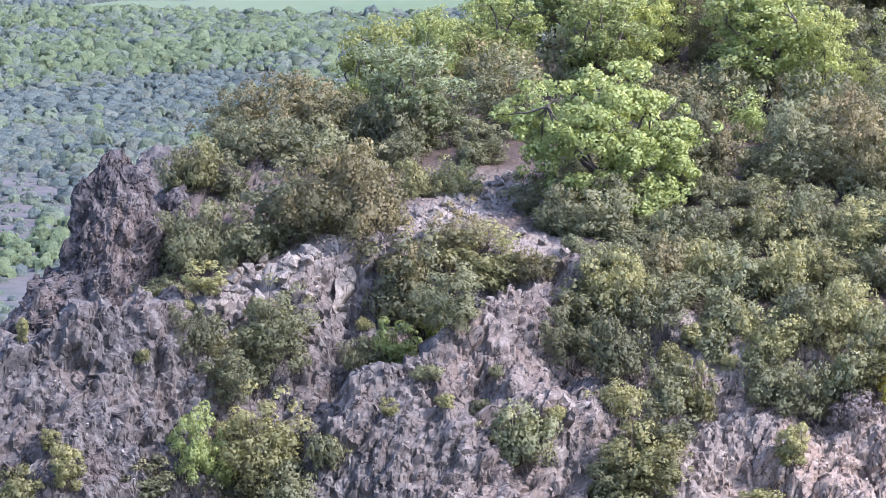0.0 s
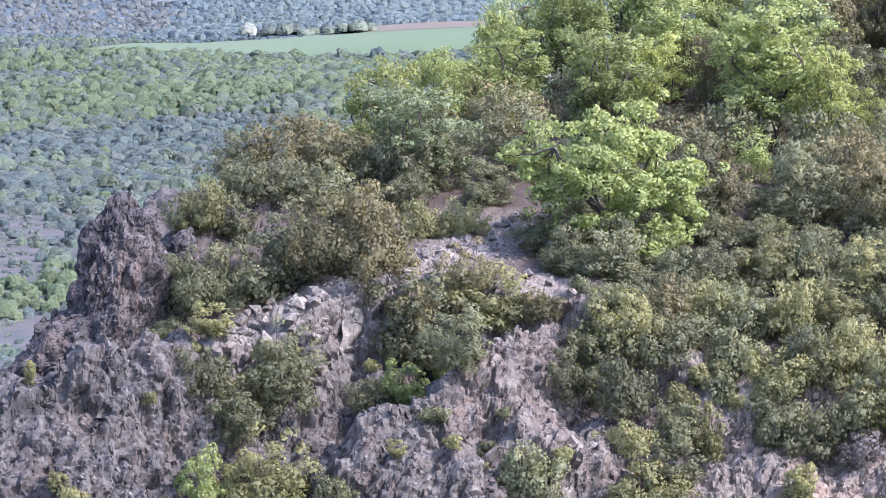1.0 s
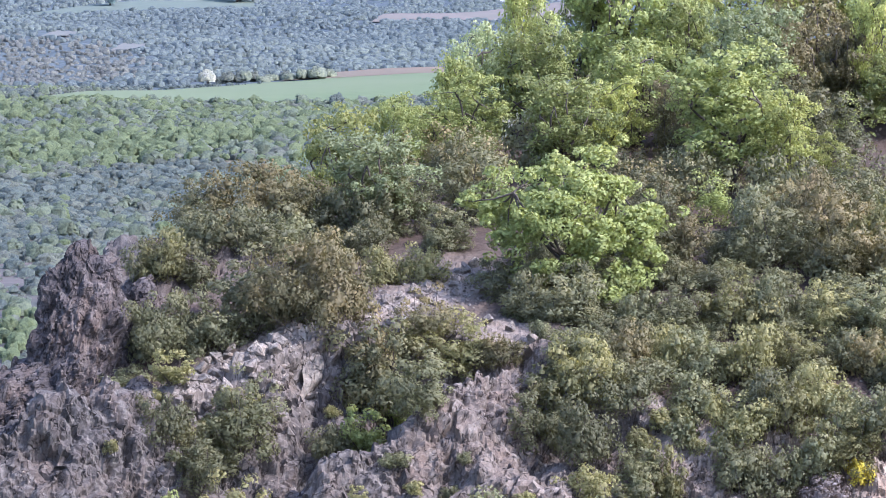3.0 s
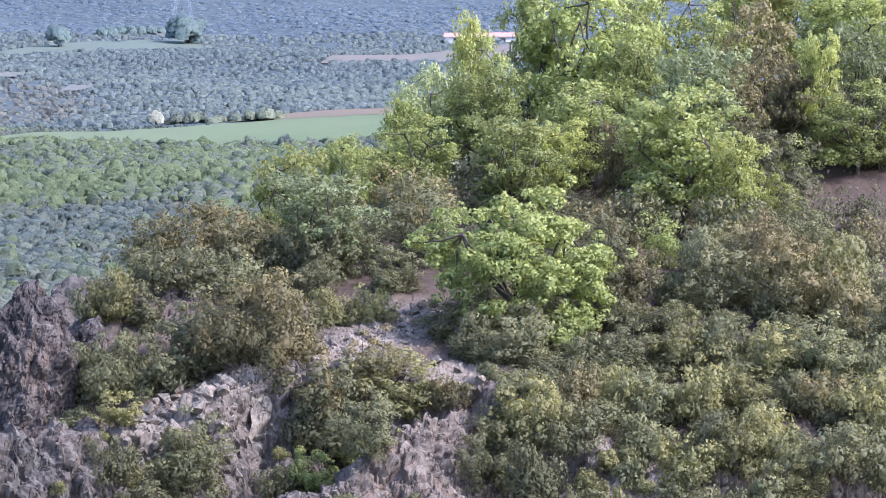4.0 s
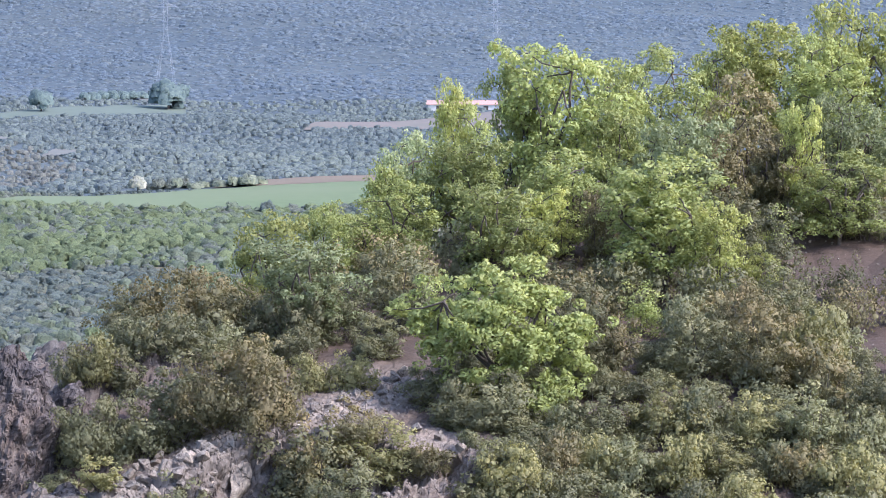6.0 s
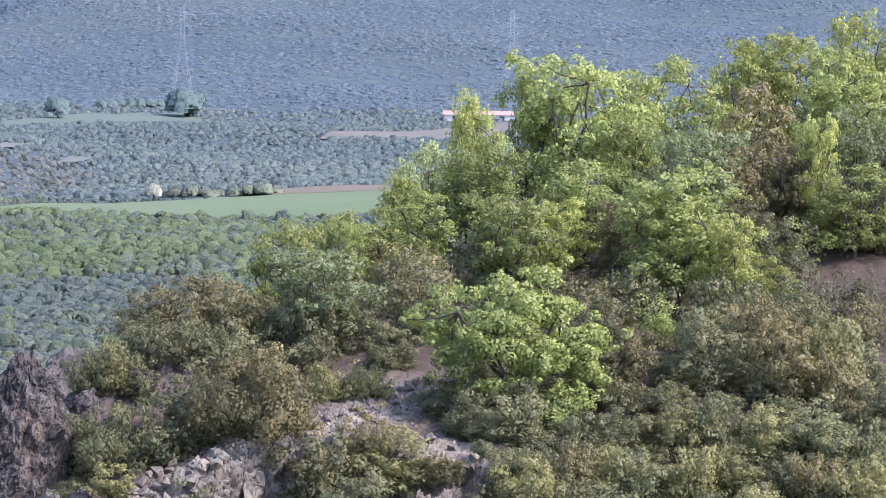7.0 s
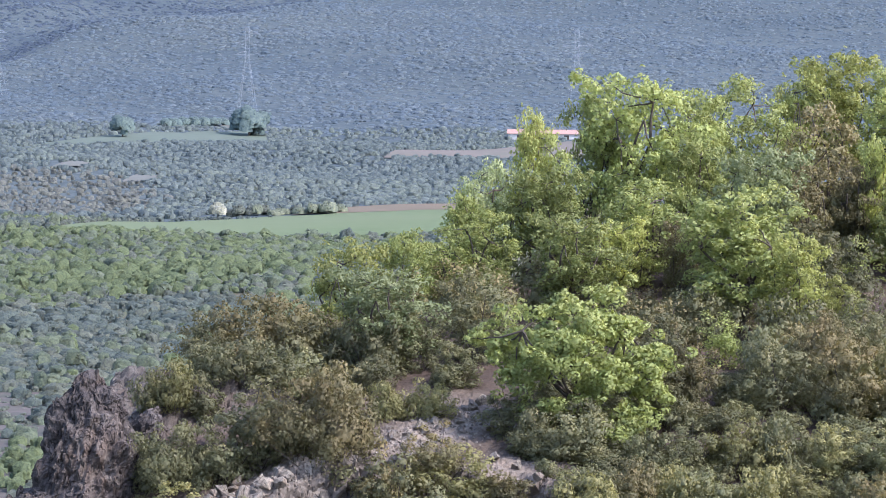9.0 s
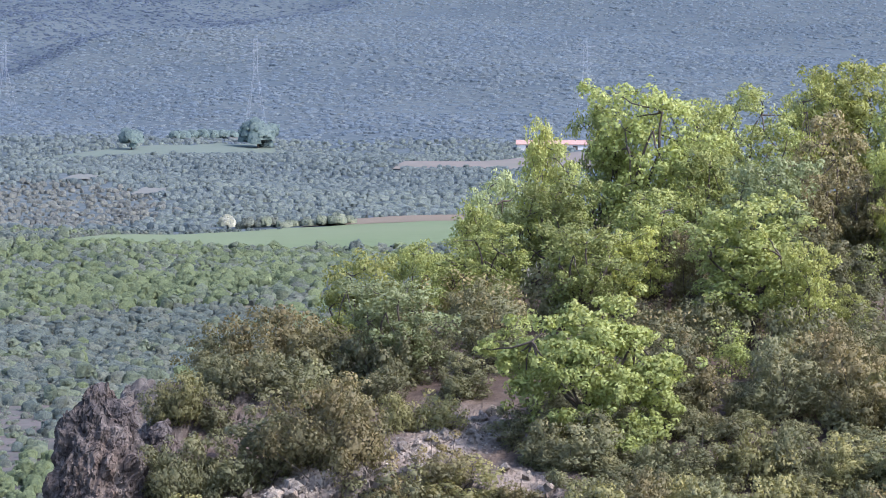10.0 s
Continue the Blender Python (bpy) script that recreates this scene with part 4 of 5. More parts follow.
def broken_blocks(owner, spots, normals, odds, material, blocks, small, size, seed):
    """Angular blocks half sunk in a rock face: the larger ones singly, the rest in one mesh."""
    pick = np.random.default_rng(seed)
    where = pick.choice(len(spots), blocks + small, p=odds / odds.sum())
    dip = Matrix(CLEAVAGE[[2, 1, 0]].tolist()).transposed().to_4x4()

    def block_pose(k, s):
        at = Vector(spots[where[k]]) - Vector(normals[where[k]]) * s * 0.12
        shape = Matrix.Diagonal((s * pick.uniform(0.35, 0.7), s * pick.uniform(0.5, 1.0), s * pick.uniform(0.8, 1.7), 1))
        return Matrix.Translation(at) @ dip @ pose(0, 0, 0, *pick.uniform(-24, 24, 3)) @ shape

    shapes = [slab_mesh(40 + k, material) for k in range(7)]
    for k in range(blocks):
        block = new("block", shapes[k % 7])
        block.parent = owner
        block.matrix_basis = block_pose(k, size + 1.3 * size * pick.random() ** 1.8)
    vs, fs, count = [], [], 0
    arrays = [(np.array([v.co[:] for v in me.vertices]), np.array([tuple(f.vertices) for f in me.polygons])) for me in shapes]
    for k in range(blocks, blocks + small):
        m = np.array(block_pose(k, size * (0.2 + 0.75 * pick.random() ** 2.1)))
        v, f = arrays[k % 7]
        vs.append(v @ m[:3, :3].T + m[:3, 3])
        fs.append(f + count)
        count += len(v)
    part("rubble", mesh_of("rubble", np.concatenate(vs), np.concatenate(fs), [material]), owner)["kind"] = "stuff"


face, slope = hill_p.reshape(-1, 3), hill_n.reshape(-1, 3)
odds = (hill_bare.ravel() > 0.5) * (np.abs(face[:, 0]) < 13.5) * (face[:, 1] > 102.0) * (face[:, 1] < 113.0) / np.maximum(0.3, np.abs(slope[:, 2]))
broken_blocks(hill, face, slope, odds, BLOCK_ROCK, 290, 8000, 0.16, 31)


def crag(name, x, y, z, height, left, right, depth, label, seed, blocks, small):
    """A free-standing horn of rock, broken into plates; left and right: how far it reaches out at six even heights, from foot to tip."""
    rings, cols = 130, 200
    s, a = np.meshgrid(np.linspace(0, 1, rings), np.linspace(0, 2 * np.pi, cols, endpoint=False), indexing="ij")
    steps = np.linspace(0, 1, 6)
    tip = np.sqrt(np.maximum(0, 1 - (np.maximum(0, s - 0.92) / 0.08) ** 2))
    west, east = np.interp(s, steps, left) * tip, np.interp(s, steps, right) * tip
    wide = (west + east) / 2
    q = np.stack([x + (east - west) / 2 + wide * np.cos(a), y + (1 - s) * -0.5 + depth * wide * np.sin(a), z + height * s], -1)
    out = np.stack([np.cos(a), np.sin(a) / depth, 0.35 + 0 * s], -1)
    out = out / np.linalg.norm(out, axis=2, keepdims=True)
    f3 = q.reshape(-1, 3)
    grain = cleaved(f3, 0.2)
    push = 0.44 * fracture(f3, 1.5, seed) + 0.28 * fracture(grain, 0.75, seed + 1) + 0.14 * fracture(grain, 0.4, seed + 5) + 0.08 * plates(grain, 0.5, seed + 2) + 0.075 * plates(grain, 0.27, seed + 3) + 0.04 * plates(grain, 0.14, seed + 4)
    q = q + out * (push.reshape(s.shape) * np.minimum(1, wide * 1.6))[..., None]
    rock = tagged(new(name), label, "rock")
    part("core", mesh_of("core", q.reshape(-1, 3), grid_faces(rings, cols, True), [DARK_ROCK]), rock)
    broken_blocks(rock, q[8:].reshape(-1, 3), out[8:].reshape(-1, 3), np.maximum(0.05, wide[8:]).ravel(), DARK_ROCK, blocks, small, 0.17, seed)
    return rock


crag("rock_pinnacle", -8.72, 112.6, -2.6, 5.3, (4.4, 2.95, 1.75, 1.45, 1.1, 0.6), (1.5, 1.25, 1.15, 1.3, 1.1, 0.4), 0.85, "dark weathered rock horn standing at the end of the spur", 11, 70, 1200)
crag("rock_outcrop", -7.15, 113.8, -1.2, 2.75, (1.3, 1.1, 0.95, 0.8, 0.6, 0.35), (1.2, 1.0, 0.85, 0.7, 0.5, 0.3), 1.0, "low dark shoulder of rock beside the horn", 17, 25, 300)


def rock_slab(x, y, z, length, label, seed):
    """A smooth tongue of pale rock, thick, bowed and narrowing downwards."""
    rows, cols = 40, 12
    s, t = np.meshgrid(np.linspace(0, 1, rows), np.linspace(-1, 1, cols), indexing="ij")
    half = np.interp(s, [0, 0.25, 0.55, 0.8, 1], [0.30, 0.42, 0.40, 0.2, 0.08])
    mid = np.interp(s, [0, 0.4, 0.7, 1], [0.0, 0.28, 0.12, -0.28])
    front = np.stack([x + mid + half * t, y - 0.75 * s * length * 0.55 - 0.10 * (1 - t * t) + 0.22 * t, z - length * s + 0.16 * t * (1 - s)], -1)
    wave = np.array([noise.fractal(Vector(v) * 1.4, 1.0, 2.0, 4) for v in front.reshape(-1, 3)]).reshape(rows, cols)
    front[..., 1] += 0.07 * wave + 0.04 * plates(cleaved(front.reshape(-1, 3)), 0.5, seed).reshape(rows, cols)
    rear = front + np.array((0.05, 0.45, -0.1))
    count = rows * cols
    g = grid_faces(rows, cols)
    rim = [k for k in range(cols)] + [r * cols + cols - 1 for r in range(1, rows)] + [(rows - 1) * cols + k for k in range(cols - 2, -1, -1)] + [r * cols for r in range(rows - 2, 0, -1)]
    wall = np.array([(a, a + count, b + count, b) for a, b in zip(rim, rim[1:] + rim[:1])])
    return tagged(new("rock_slab", mesh_of("rock_slab", np.concatenate([front.reshape(-1, 3), rear.reshape(-1, 3)]), np.concatenate([g, g[:, ::-1] + count, wall]), [PALE_ROCK])), label, "rock")


rock_slab(-2.67, 111.45, 0.48, 2.05, "smooth pale slab of rock standing at the rubble's edge", 5)


# ---- the valley and the mountain ----
def far_material(name, a, b, grain=0.9, relief=0.35):
    """Leafy crowns far off: each lump between two greens, mottled, with leafy relief."""
    m, t, p = blank(name)
    geo = t.nodes.new("ShaderNodeNewGeometry")
    colour = mixed(t, geo.outputs["Random Per Island"], a, b)
    coord = t.nodes.new("ShaderNodeTexCoord").outputs["Object"]
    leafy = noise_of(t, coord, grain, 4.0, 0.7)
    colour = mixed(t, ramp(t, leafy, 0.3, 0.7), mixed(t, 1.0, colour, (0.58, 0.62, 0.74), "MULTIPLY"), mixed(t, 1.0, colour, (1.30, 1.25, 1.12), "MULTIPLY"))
    t.links.new(colour, p.inputs["Base Color"])
    p.inputs["Roughness"].default_value = 0.8
    p.inputs["Specular IOR Level"].default_value = 0.15
    bump = node(t, "ShaderNodeBump", Strength=0.8, Distance=relief)
    t.links.new(leafy, bump.inputs["Height"])
    t.links.new(bump.outputs[0], p.inputs["Normal"])
    trans, mix = t.nodes.new("ShaderNodeBsdfTranslucent"), t.nodes.new("ShaderNodeMixShader")
    t.links.new(colour, trans.inputs[0])
    mix.inputs[0].default_value = 0.38
    t.links.new(p.outputs[0], mix.inputs[1])
    t.links.new(trans.outputs[0], mix.inputs[2])
    t.links.new(mix.outputs[0], t.nodes["Material Output"].inputs[0])
    return m


# haze is painted into these leaf colours: bluer and paler with distance
PLAIN_A = far_material("hazy_plain_evergreen", (0.181, 0.222, 0.215), (0.206, 0.247, 0.236), 1.1, 0.3)
PLAIN_C = far_material("hazy_heath", (0.199, 0.215, 0.189), (0.235, 0.244, 0.214), 1.1, 0.3)
PLAIN_B = far_material("hazy_plain_leaf", (0.210, 0.250, 0.225), (0.240, 0.282, 0.244), 1.1, 0.3)
SCRUB_D = far_material("painted_shade_scrub", (0.108, 0.141, 0.191), (0.121, 0.155, 0.206), 1.1, 0.3)
SCRUB_C = far_material("hazy_mountain_grass", (0.196, 0.235, 0.247), (0.215, 0.252, 0.259), 1.1, 0.3)
WOOD_DARK = far_material("hazy_holm_oak_leaf", (0.178, 0.218, 0.191), (0.212, 0.251, 0.219), 2.6, 0.6)
WOOD_GREY = far_material("hazy_grey_leaf", (0.220, 0.245, 0.197), (0.250, 0.276, 0.220), 2.6, 0.6)
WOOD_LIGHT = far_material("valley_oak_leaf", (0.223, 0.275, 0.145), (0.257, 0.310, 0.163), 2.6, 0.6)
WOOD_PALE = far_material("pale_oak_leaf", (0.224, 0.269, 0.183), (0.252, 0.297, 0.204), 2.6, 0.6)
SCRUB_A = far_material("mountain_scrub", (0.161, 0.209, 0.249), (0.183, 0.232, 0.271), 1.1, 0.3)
SCRUB_B = far_material("hazy_grey_scrub", (0.193, 0.237, 0.261), (0.214, 0.259, 0.284), 1.1, 0.3)


def patchy(x, y, size, seed):
    """Slow noise over the land, -1 to 1."""
    return (np.sin(x / size + seed) * np.cos(y / size * 0.7 + 2 * seed) + np.sin(x / size * 2.3 - y / size * 1.1 + 3 * seed) * 0.6 + np.sin(y / size * 2.9 + x / size + seed) * 0.4) / 2


def crown_heaps(seed, x, y, z, width, height, slots, per, size=0.5, calm=0.8, tufts=0, tuft=0.3):
    """Crowns far off, each a heap of soft uneven lumps: vertices, faces, material slots, normals."""
    rng = np.random.default_rng(seed)
    n = len(x)
    d = rng.normal(size=(n, per, 3))
    d[..., 2] = np.abs(d[..., 2]) * 0.9 - 0.25
    d /= np.linalg.norm(d, axis=2, keepdims=True)
    reach = (1 - size) * (0.75 + 0.45 * rng.random((n, per)))
    half = np.stack([width * 0.5, width * 0.5, height * 0.55], -1)[:, None]
    centre = np.stack([x, y, z + height * 0.42], -1)[:, None] + d * half * reach[..., None]
    radius = half * (size * (0.65 + 0.7 * rng.random((n, per, 1))))
    ring, tri = RING, RING_TRIS
    turn = rng.random((n, per)) * 6.283
    c, q = np.cos(turn)[..., None], np.sin(turn)[..., None]
    r = np.stack([ring[:, 0] * c - ring[:, 1] * q, ring[:, 0] * q + ring[:, 1] * c, np.broadcast_to(ring[:, 2], c.shape[:2] + (11,))], -1)
    rough = r * (0.78 + 0.44 * rng.random(r.shape[:3]))[..., None]
    v = centre[:, :, None] + rough * radius[:, :, None]
    v[:, :, 6:, 2] = np.clip(v[:, :, 6:, 2] - 0.5 * radius[:, :, None, 0], z[:, None, None] - 0.3, v[:, :, 6:, 2])
    v = v.reshape(-1, 3)
    nrm = r * 0.6 + d[:, :, None] * calm + np.array((0.0, 0.0, 0.95))
    nrm = (nrm / np.linalg.norm(nrm, axis=3, keepdims=True)).reshape(-1, 3)
    faces = (np.arange(n * per)[:, None, None] * 11 + tri[None]).reshape(-1, 3)
    slots = np.repeat(slots, per * 15)
    if tufts:
        owner = np.repeat(np.arange(n), tufts)
        pick = rng.integers(0, per, len(owner))
        o = rng.normal(size=(len(owner), 3))
        o[:, 2] = np.abs(o[:, 2]) - 0.35
        o /= np.linalg.norm(o, axis=1, keepdims=True)
        at = centre[owner, pick] + o * radius[owner, pick] * (0.78 + 0.34 * rng.random((len(owner), 1)))
        out = o + rng.normal(size=o.shape) * 0.25 + np.array((0.0, 0.0, 0.3))
        out /= np.linalg.norm(out, axis=1, keepdims=True)
        u = np.cross(out, rng.normal(size=o.shape))
        u /= np.linalg.norm(u, axis=1, keepdims=True)
        w = np.cross(out, u)
        k = (width[owner] * tuft * (0.55 + 0.8 * rng.random(len(owner))) * 0.5)[:, None]
        bud = [at + out * k * rng.uniform(0.5, 0.9, (len(owner), 1))]
        soft = [out]
        for a, b in ((u, w), (w, -u), (-u, -w), (-w, u)):
            bud.append(at + (a + 0.3 * b) * k * rng.uniform(0.7, 1.2, (len(owner), 1)) - out * k * 0.35)
            soft.append(a * 0.75 + out * 0.6)
        bud = np.stack(bud, 1).reshape(-1, 3)
        soft = np.stack(soft, 1) + (o * 0.6 + d[owner, pick] * 0.35 * calm + np.array((0.0, 0.0, 0.25)))[:, None]
        soft = (soft / np.linalg.norm(soft, axis=2, keepdims=True)).reshape(-1, 3)
        first = len(v) + np.arange(len(owner))[:, None, None] * 5
        faces = np.concatenate([faces, (first + np.array(((0, 1, 2), (0, 2, 3), (0, 3, 4), (0, 4, 1)))).reshape(-1, 3)])
        slots = np.concatenate([slots, np.repeat(slots[owner * per * 15], 4)])
        v, nrm = np.concatenate([v, bud]), np.concatenate([nrm, soft])
    return v, faces, slots, nrm


def far_woods(name, label, seed, x, y, width, height, slots, materials, *form):
    """Crowns on the land in one mesh."""
    v, faces, slots, nrm = crown_heaps(seed, x, y, land_height(x, y), width, height, slots, *form)
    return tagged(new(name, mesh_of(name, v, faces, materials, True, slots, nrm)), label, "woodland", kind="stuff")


def fan(rng, count, y0, y1, left=-0.15, right=0.17, power=1.0):
    y = y0 + (y1 - y0) * rng.random(count) ** power
    return y * rng.uniform(left, right, count), y


# fields: four corners each, the near edge first
WHEAT = ((-92, 992), (40, 1052), (40, 1160), (-82, 1082))
TILLED_NEAR = ((-34, 1119), (50, 1124), (50, 1215), (-22, 1150))
FAR_GREEN = ((-158, 1662), (-60, 1695), (-66, 1795), (-116, 1742))
FAR_LANE = ((-86, 1800), (-74, 1800), (-76, 1880), (-84, 1868))
TILLED_FAR = ((-13, 1532), (78, 1612), (78, 1742), (-9, 1598))
PALE_A = ((-112, 1278), (-101, 1294), (-100, 1318), (-109, 1312))
PALE_B = ((-88, 1248), (-79, 1256), (-78, 1276), (-86, 1272))
CLEARING = ((-75, 345), (-34, 345), (-46, 565), (-78, 565))
FIELDS = (WHEAT, TILLED_NEAR, FAR_GREEN, FAR_LANE, TILLED_FAR, PALE_A, PALE_B)


def open_land(x, y, near=0.0):
    """True where no field lies."""
    free = np.ones(len(x), bool)
    for field in FIELDS:
        inside = np.ones(len(x), bool)
        for k in range(4):
            (ax, ay), (bx, by) = field[k], field[(k + 1) % 4]
            inside &= (bx - ax) * (y - ay) - (by - ay) * (x - ax) > 0
        free &= ~inside
    return free


rng = np.random.default_rng(3)
for y0, y1, trees, per, lump, tufts, tuft in ((432, 630, 1900, 4, 0.52, 10, 0.26), (630, 1112, 9000, 2, 0.66, 5, 0.32)):
    x, y = fan(rng, trees, y0, y1, -0.113, 0.012, 0.85)
    tone = 0.75 * patchy(x, y, 22.0, 1.0) + 0.3 * rng.normal(size=len(x)) + 0.7 * hump(x, y, -60, 815, 60, 75) + 0.6 * hump(x, y, -45, 470, 26, 60) - 0.35 * hump(x, y, -45, 650, 50, 90) + 0.8 * hump(x, y, -40, 960, 70, 50)
    sparse = hump(x, y, -57, 490, 14, 60) > 0.5
    keep = open_land(x, y)
    x, y, tone, sparse = x[keep], y[keep], tone[keep], sparse[keep]
    slots = np.where(sparse, np.where(tone > 0.4, 3, 1), np.where(tone > 0.55, 2, np.where(tone > 0.3, 3, np.where(tone > -0.15, 1, 0))))
    w = rng.uniform(1.5, 3.7, len(x)) * np.where(sparse, 0.42, 1.0) * np.where(y > 1040, 0.62, 1.0)
    far_woods("valley_woodland", "mixed oak wood of dark and light crowns on the valley floor", 21 + y0, x, y, w, w * rng.uniform(0.5, 0.72, len(x)) * np.where(slots >= 2, 1.3, 0.85), slots, [WOOD_DARK, WOOD_GREY, WOOD_LIGHT, WOOD_PALE], per, lump, 0.8, tufts, tuft)
x = rng.uniform(-80, -36, 900)
y = rng.uniform(345, 580, 900)
w = rng.uniform(0.7, 2.1, 900)
far_woods("clearing_scrub", "low grey-green bushes dotted over bare earth", 29, x, y, w, w * rng.uniform(0.55, 0.8, 900), rng.integers(0, 3, 900), [WOOD_DARK, WOOD_GREY, WOOD_PALE], 3, 0.6, 0.5)
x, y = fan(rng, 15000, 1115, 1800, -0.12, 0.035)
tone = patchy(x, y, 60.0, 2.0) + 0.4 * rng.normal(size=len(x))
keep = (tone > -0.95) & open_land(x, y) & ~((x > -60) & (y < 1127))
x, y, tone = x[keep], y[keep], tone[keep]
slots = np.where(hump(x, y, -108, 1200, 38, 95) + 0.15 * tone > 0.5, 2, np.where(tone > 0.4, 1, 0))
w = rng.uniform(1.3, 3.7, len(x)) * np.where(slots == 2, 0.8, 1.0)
far_woods("plain_scrub", "evergreen scrub on the plain, tinted blue-green for haze", 22, x, y, w, w * rng.uniform(0.42, 0.62, len(x)), slots, [PLAIN_A, PLAIN_B, PLAIN_C], 2, 0.62, 0.7)
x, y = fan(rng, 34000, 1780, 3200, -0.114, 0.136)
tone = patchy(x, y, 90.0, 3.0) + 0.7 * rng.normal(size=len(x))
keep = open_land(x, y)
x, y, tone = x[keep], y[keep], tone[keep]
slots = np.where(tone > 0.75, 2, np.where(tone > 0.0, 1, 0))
# behind the crest, darker blue scrub paints in haze and cloud shadow
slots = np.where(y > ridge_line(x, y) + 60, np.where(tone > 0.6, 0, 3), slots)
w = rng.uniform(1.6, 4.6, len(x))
far_woods("mountain_scrub", "grey-green scrub dotted over the mountain slope, tinted blue for haze", 23, x, y, w, w * np.where(slots == 2, 0.2, rng.uniform(0.16, 0.26, len(x))), slots, [SCRUB_A, SCRUB_B, SCRUB_C, SCRUB_D], 1, 0.95, 0.2)


def plot(name, label, corners, lift, material, ragged=6.0):
    """A field: a sheet that follows the land between four corners, with uneven edges."""
    a, b, c, d = (np.array(q, float) for q in corners)
    s, t = np.meshgrid(np.linspace(0, 1, 60), np.linspace(0, 1, 16))
    xy = (a * (1 - s[..., None]) + b * s[..., None]) * (1 - t[..., None]) + (d * (1 - s[..., None]) + c * s[..., None]) * t[..., None]
    wob = np.sin(s * 17 + a[0]) * 0.5 + np.sin(s * 41 + a[1]) * 0.3
    xy[..., 1] += ragged * wob * (2 * t - 1)
    z = land_height(xy[..., 0], xy[..., 1]) + lift
    return tagged(new(name, mesh_of(name, np.concatenate([xy, z[..., None]], -1).reshape(-1, 3), grid_faces(16, 60), [material], True)), label, "field", kind="structure")


CROP = plain_material("young_wheat", (0.132, 0.170, 0.082), (0.148, 0.188, 0.090), 0.25, 0.9, 0.0, (0.160, 0.192, 0.100), 0.05)
TILLED = plain_material("tilled_soil", (0.190, 0.142, 0.096), (0.214, 0.162, 0.110), 0.3, 0.95, 0.0, (0.184, 0.148, 0.102), 0.05)
# tilled soil farther off, with haze greyed into its colour
TILLED_HAZE = plain_material("hazy_tilled_soil", (0.185, 0.158, 0.132), (0.210, 0.180, 0.150), 0.2, 0.95, 0.0, (0.172, 0.162, 0.130), 0.08)
STUBBLE = plain_material("pale_dry_grass", (0.158, 0.162, 0.142), (0.18, 0.18, 0.155), 0.3, 0.95)

plot("wheat_field", "flat green field of young wheat on the valley floor", WHEAT, 0.25, CROP)
plot("tilled_strip", "strip of bare reddish tilled soil beside the wheat", TILLED_NEAR, 0.3, TILLED, 2.0)
plot("far_lane", "pale grassy opening beside a lone tree", FAR_LANE, 0.5, STUBBLE, 2.0)
plot("far_tilled_field", "bare pinkish-brown tilled field at the mountain's foot, greyed for haze", TILLED_FAR, 0.3, TILLED_HAZE, 5.0)
BARE_EARTH = plain_material("bare_valley_earth", (0.115, 0.103, 0.092), (0.160, 0.136, 0.122), 0.5, 0.95, 0.0, (0.100, 0.102, 0.085), 0.35)
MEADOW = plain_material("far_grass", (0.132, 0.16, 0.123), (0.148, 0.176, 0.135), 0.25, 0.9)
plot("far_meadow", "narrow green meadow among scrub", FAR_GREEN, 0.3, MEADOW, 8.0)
plot("valley_clearing", "bare brownish earth between bushes on the valley floor", CLEARING, 0.2, BARE_EARTH, 9.0)
plot("dry_clearing", "pale dry clearing in the scrub", PALE_A, 0.3, STUBBLE, 4.0)
plot("dry_clearing", "pale dry clearing in the scrub", PALE_B, 0.3, STUBBLE, 4.0)

# far tree leaves: teal for haze, lightened to offset the crowns' own shade
FIELD_LEAF = far_material("hazy_field_leaf", (0.176, 0.240, 0.227), (0.208, 0.273, 0.254))
BLOSSOM = far_material("white_blossom", (0.38, 0.39, 0.29), (0.54, 0.54, 0.43))
PALE_BUSH = far_material("pale_hedge_leaf", (0.215, 0.25, 0.175), (0.30, 0.33, 0.235))


def field_tree(name, x, y, width, height, material, label, seed, trunk=True):
    """A lone tree far off: round crown of tufts and a short trunk."""
    rng = np.random.default_rng(seed)
    ob = tagged(new(name), label, "tree" if trunk else "bush")
    ob.location = (x, y, float(land_height(np.array(float(x)), np.array(float(y)))))
    one = np.ones(1)
    low = 0.05 * height if trunk else 0.0
    v, f, k, nn = crown_heaps(seed, one * 0, one * 0, one * low, one * width, one * (height - low), np.zeros(1, int), 34, 0.34, 1.0, 220, 0.11)
    part("crown", mesh_of("crown", v, f, [material], normals=nn), ob)
    if trunk:
        part("trunk", mesh_of("trunk", *limb(rng, (0, 0, -0.5), (0, 0, height * 0.5), width * 0.035, width * 0.02, 0.03), [BARK], True), ob, "short dark trunk")
    return ob


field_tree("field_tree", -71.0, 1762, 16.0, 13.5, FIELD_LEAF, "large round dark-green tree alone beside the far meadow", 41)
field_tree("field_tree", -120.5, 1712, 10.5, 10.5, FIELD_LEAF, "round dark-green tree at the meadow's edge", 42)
field_tree("blossoming_tree", -53.5, 1122, 4.8, 4.0, BLOSSOM, "small tree in white blossom behind the wheat field", 43)
field_tree("field_tree", -17.0, 1005, 3.8, 4.2, WOOD_DARK, "small dark tree in front of the wheat field", 44)
rng = random.Random(12)
for k in range(13):
    field_tree("hedge_bush", -49.5 + k * 2.3 + rng.uniform(-0.8, 0.8), 1124 + rng.uniform(-3, 4), rng.uniform(2.8, 6.0), rng.uniform(1.7, 3.6), WOOD_GREY if k < 3 or k % 3 == 1 else PALE_BUSH, "pale green hedge bush along the wheat field", 50 + k, False)["group"] = "hedge behind the wheat"
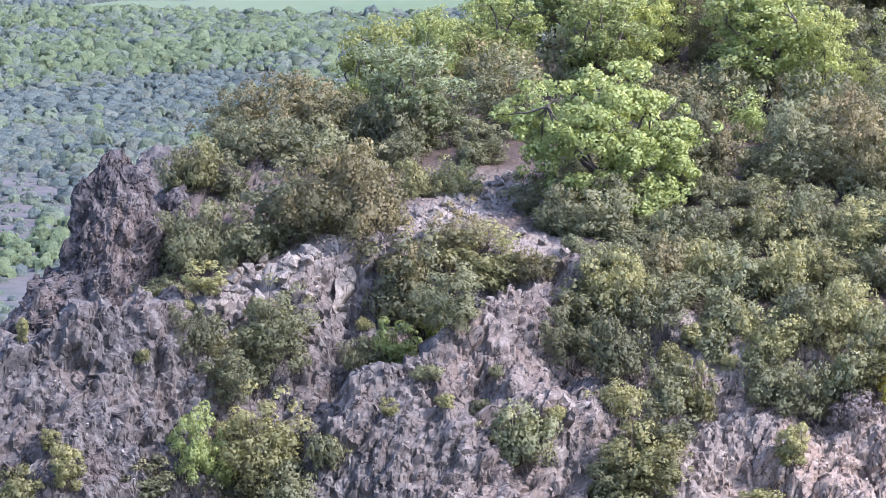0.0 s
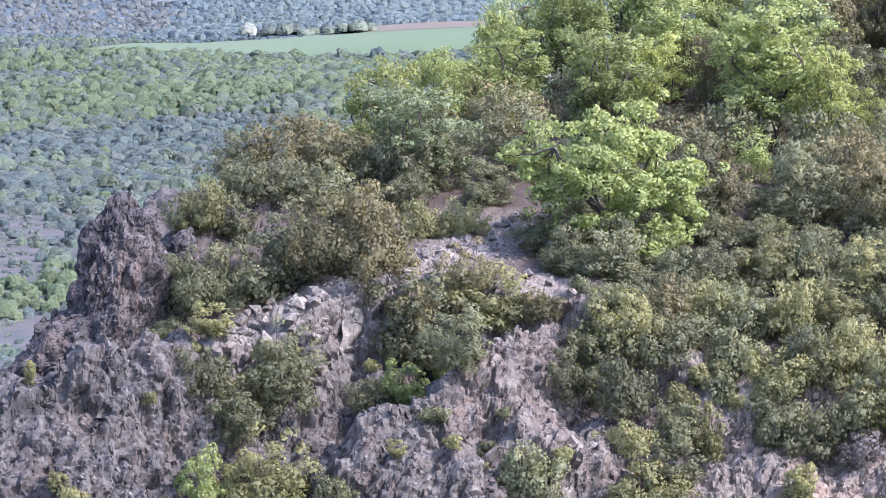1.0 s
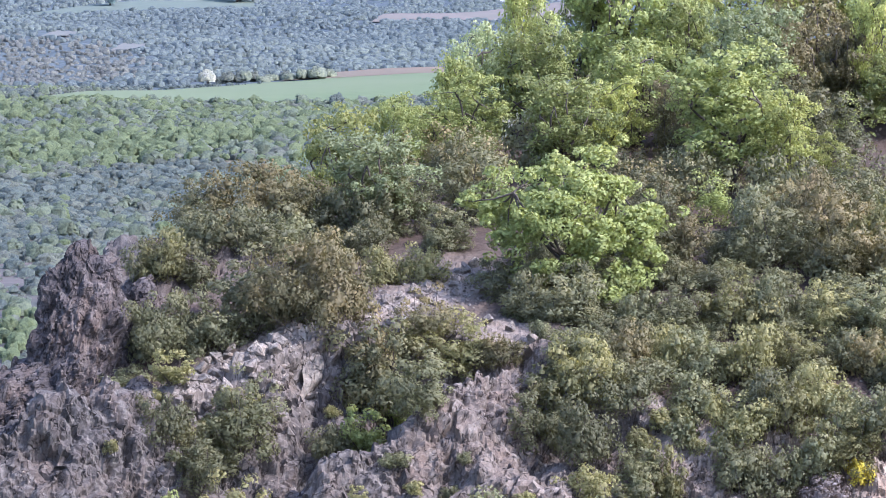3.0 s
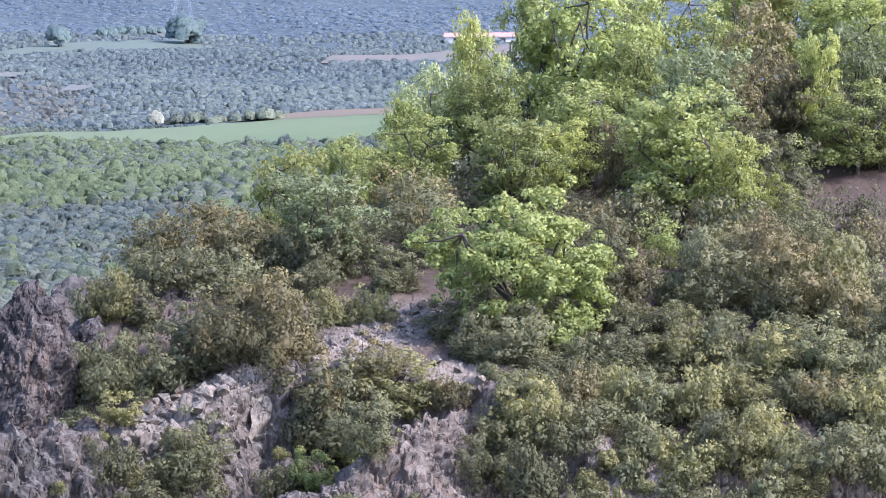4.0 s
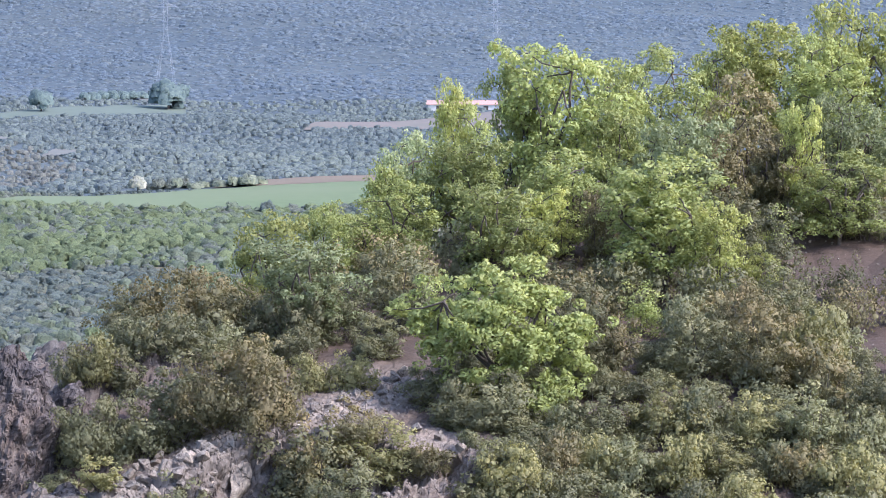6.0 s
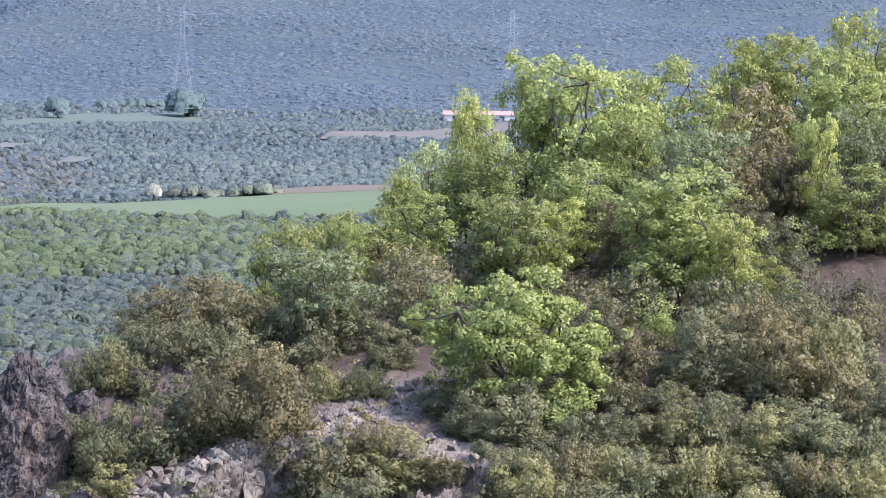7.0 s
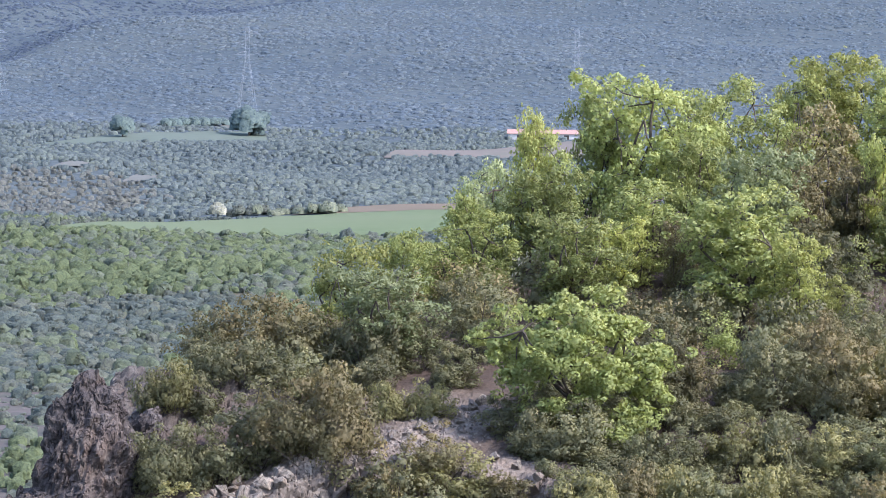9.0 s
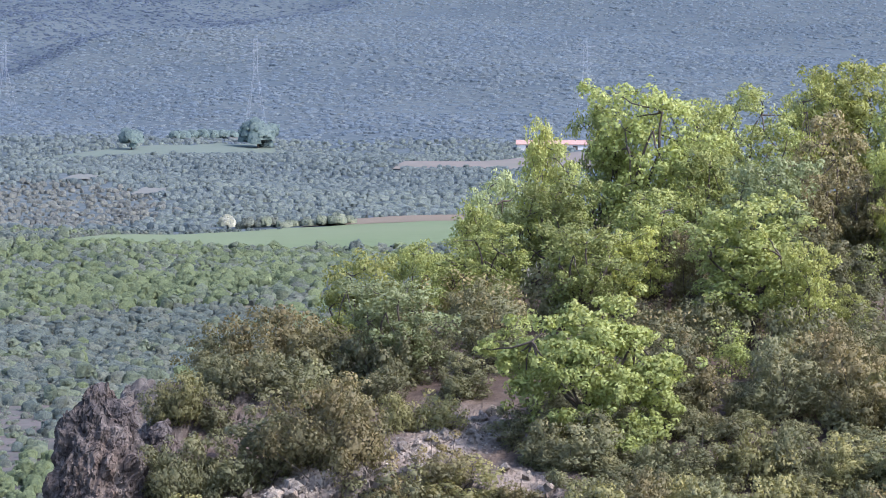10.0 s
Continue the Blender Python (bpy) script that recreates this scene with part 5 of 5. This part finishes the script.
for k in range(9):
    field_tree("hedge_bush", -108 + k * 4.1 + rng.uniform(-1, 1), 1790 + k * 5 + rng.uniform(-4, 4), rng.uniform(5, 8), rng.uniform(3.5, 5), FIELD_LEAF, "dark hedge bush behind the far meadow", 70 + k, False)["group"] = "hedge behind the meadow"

# the long shed at the mountain's foot
WHITEWASH = plain_material("whitewashed_wall", (0.56, 0.55, 0.53), (0.64, 0.63, 0.61), 0.8, 0.85)
ROOF_TILE = plain_material("faded_roof_tile", (0.42, 0.26, 0.22), (0.50, 0.33, 0.28), 1.2, 0.9)


def box(x0, x1, y0, y1, z0, z1):
    v = [(x, y, z) for z in (z0, z1) for y in (y0, y1) for x in (x0, x1)]
    return v, [(0, 2, 3, 1), (4, 5, 7, 6), (0, 1, 5, 4), (2, 6, 7, 3), (0, 4, 6, 2), (1, 3, 7, 5)]


shed = tagged(new("long_shed"), "long low whitewashed shed with a faded red roof", "building")
shed.location = (54.0, 1745.0, float(land_height(np.array(54.0), np.array(1745.0))))
shed.rotation_euler = (0, 0, radians(-3))
part("wall", mesh_of("wall", *box(-17, 17, -4, 4, -1, 2.4), [WHITEWASH]), shed)
part("roof", mesh_of("roof", [(-17.6, -4.6, 2.3), (17.6, -4.6, 2.3), (17.6, 0, 3.9), (-17.6, 0, 3.9), (-17.6, 4.6, 2.3), (17.6, 4.6, 2.3), (-17.6, -4.6, 2.5), (17.6, -4.6, 2.5), (17.6, 0, 4.1), (-17.6, 0, 4.1), (-17.6, 4.6, 2.5), (17.6, 4.6, 2.5)],
                     [(6, 7, 8, 9), (9, 8, 11, 10), (0, 3, 2, 1), (3, 4, 5, 2), (0, 1, 7, 6), (4, 10, 11, 5), (0, 6, 9, 3), (3, 9, 10, 4), (1, 2, 8, 7), (2, 5, 11, 8)], [ROOF_TILE]), shed, "faded red tiled roof")
DOORWAY = plain_material("dark_wood_door", (0.08, 0.07, 0.06), (0.12, 0.10, 0.08), 3.0)
for k in range(5):
    part("door", mesh_of("door", *box(-13.5 + 6.5 * k, -11.5 + 6.5 * k, -4.06, -3.9, -0.2, 1.9), [DOORWAY]), shed, "dark wooden door")

# the pylons on the slope
# steel coloured blue-grey like the slope behind, haze painted in
STEEL = plain_material("hazy_steel", (0.36, 0.39, 0.42), (0.42, 0.45, 0.48), 2.0, 0.5)


def pylon(x, y, height, width, turn):
    ob = tagged(new("power_pylon"), "tall thin grey steel lattice pylon on the mountain slope", "pylon", "pylons on the slope")
    ob.location = (x, y, float(land_height(np.array(float(x)), np.array(float(y)))))
    ob.rotation_euler = (0, 0, radians(turn))
    waist = height * 0.62

    def corner(k, z):
        half = width / 2 * (1 - z / waist) + 0.9 * min(1, z / waist) if z < waist else 0.9
        return np.array((half * (1 if k in (0, 3) else -1), half * (1 if k < 2 else -1), z))

    for k in range(4):
        part("leg", mesh_of("leg", *tube([corner(k, -1), corner(k, waist), corner(k, height)], [0.07, 0.05, 0.04], 4), [STEEL]), ob)
    zs = [0, height * 0.2, height * 0.37, height * 0.5, waist, height * 0.72, height * 0.82, height * 0.92, height]
    for side in range(4):
        bits = []
        for a, b in zip(zs, zs[1:]):
            k, j = side, (side + 1) % 4
            bits += [tube([corner(k, a), corner(j, b)], [0.022, 0.022], 4), tube([corner(j, a), corner(k, b)], [0.022, 0.022], 4)]
        part("bracing", mesh_of("bracing", *joined(bits), [STEEL]), ob)
    for z, reach in ((height * 0.68, 6.0), (height * 0.80, 7.5), (height * 0.92, 5.5)):
        bits = []
        for sgn in (-1, 1):
            for dy in (-0.8, 0.8):
                bits += [tube([(0.7 * sgn, dy, z), (reach * sgn, 0, z)], [0.05, 0.04], 4), tube([(0.7 * sgn, dy, z + 1.6), (reach * sgn, 0, z)], [0.04, 0.03], 4)]
        part("crossarm", mesh_of("crossarm", *joined(bits), [STEEL]), ob)
    return ob


pylon(-78.0, 1905, 40.0, 8.5, 12)
pylon(-205.0, 2040, 34.0, 9.5, 25)
pylon(72.0, 1937, 36.0, 8.0, 8)
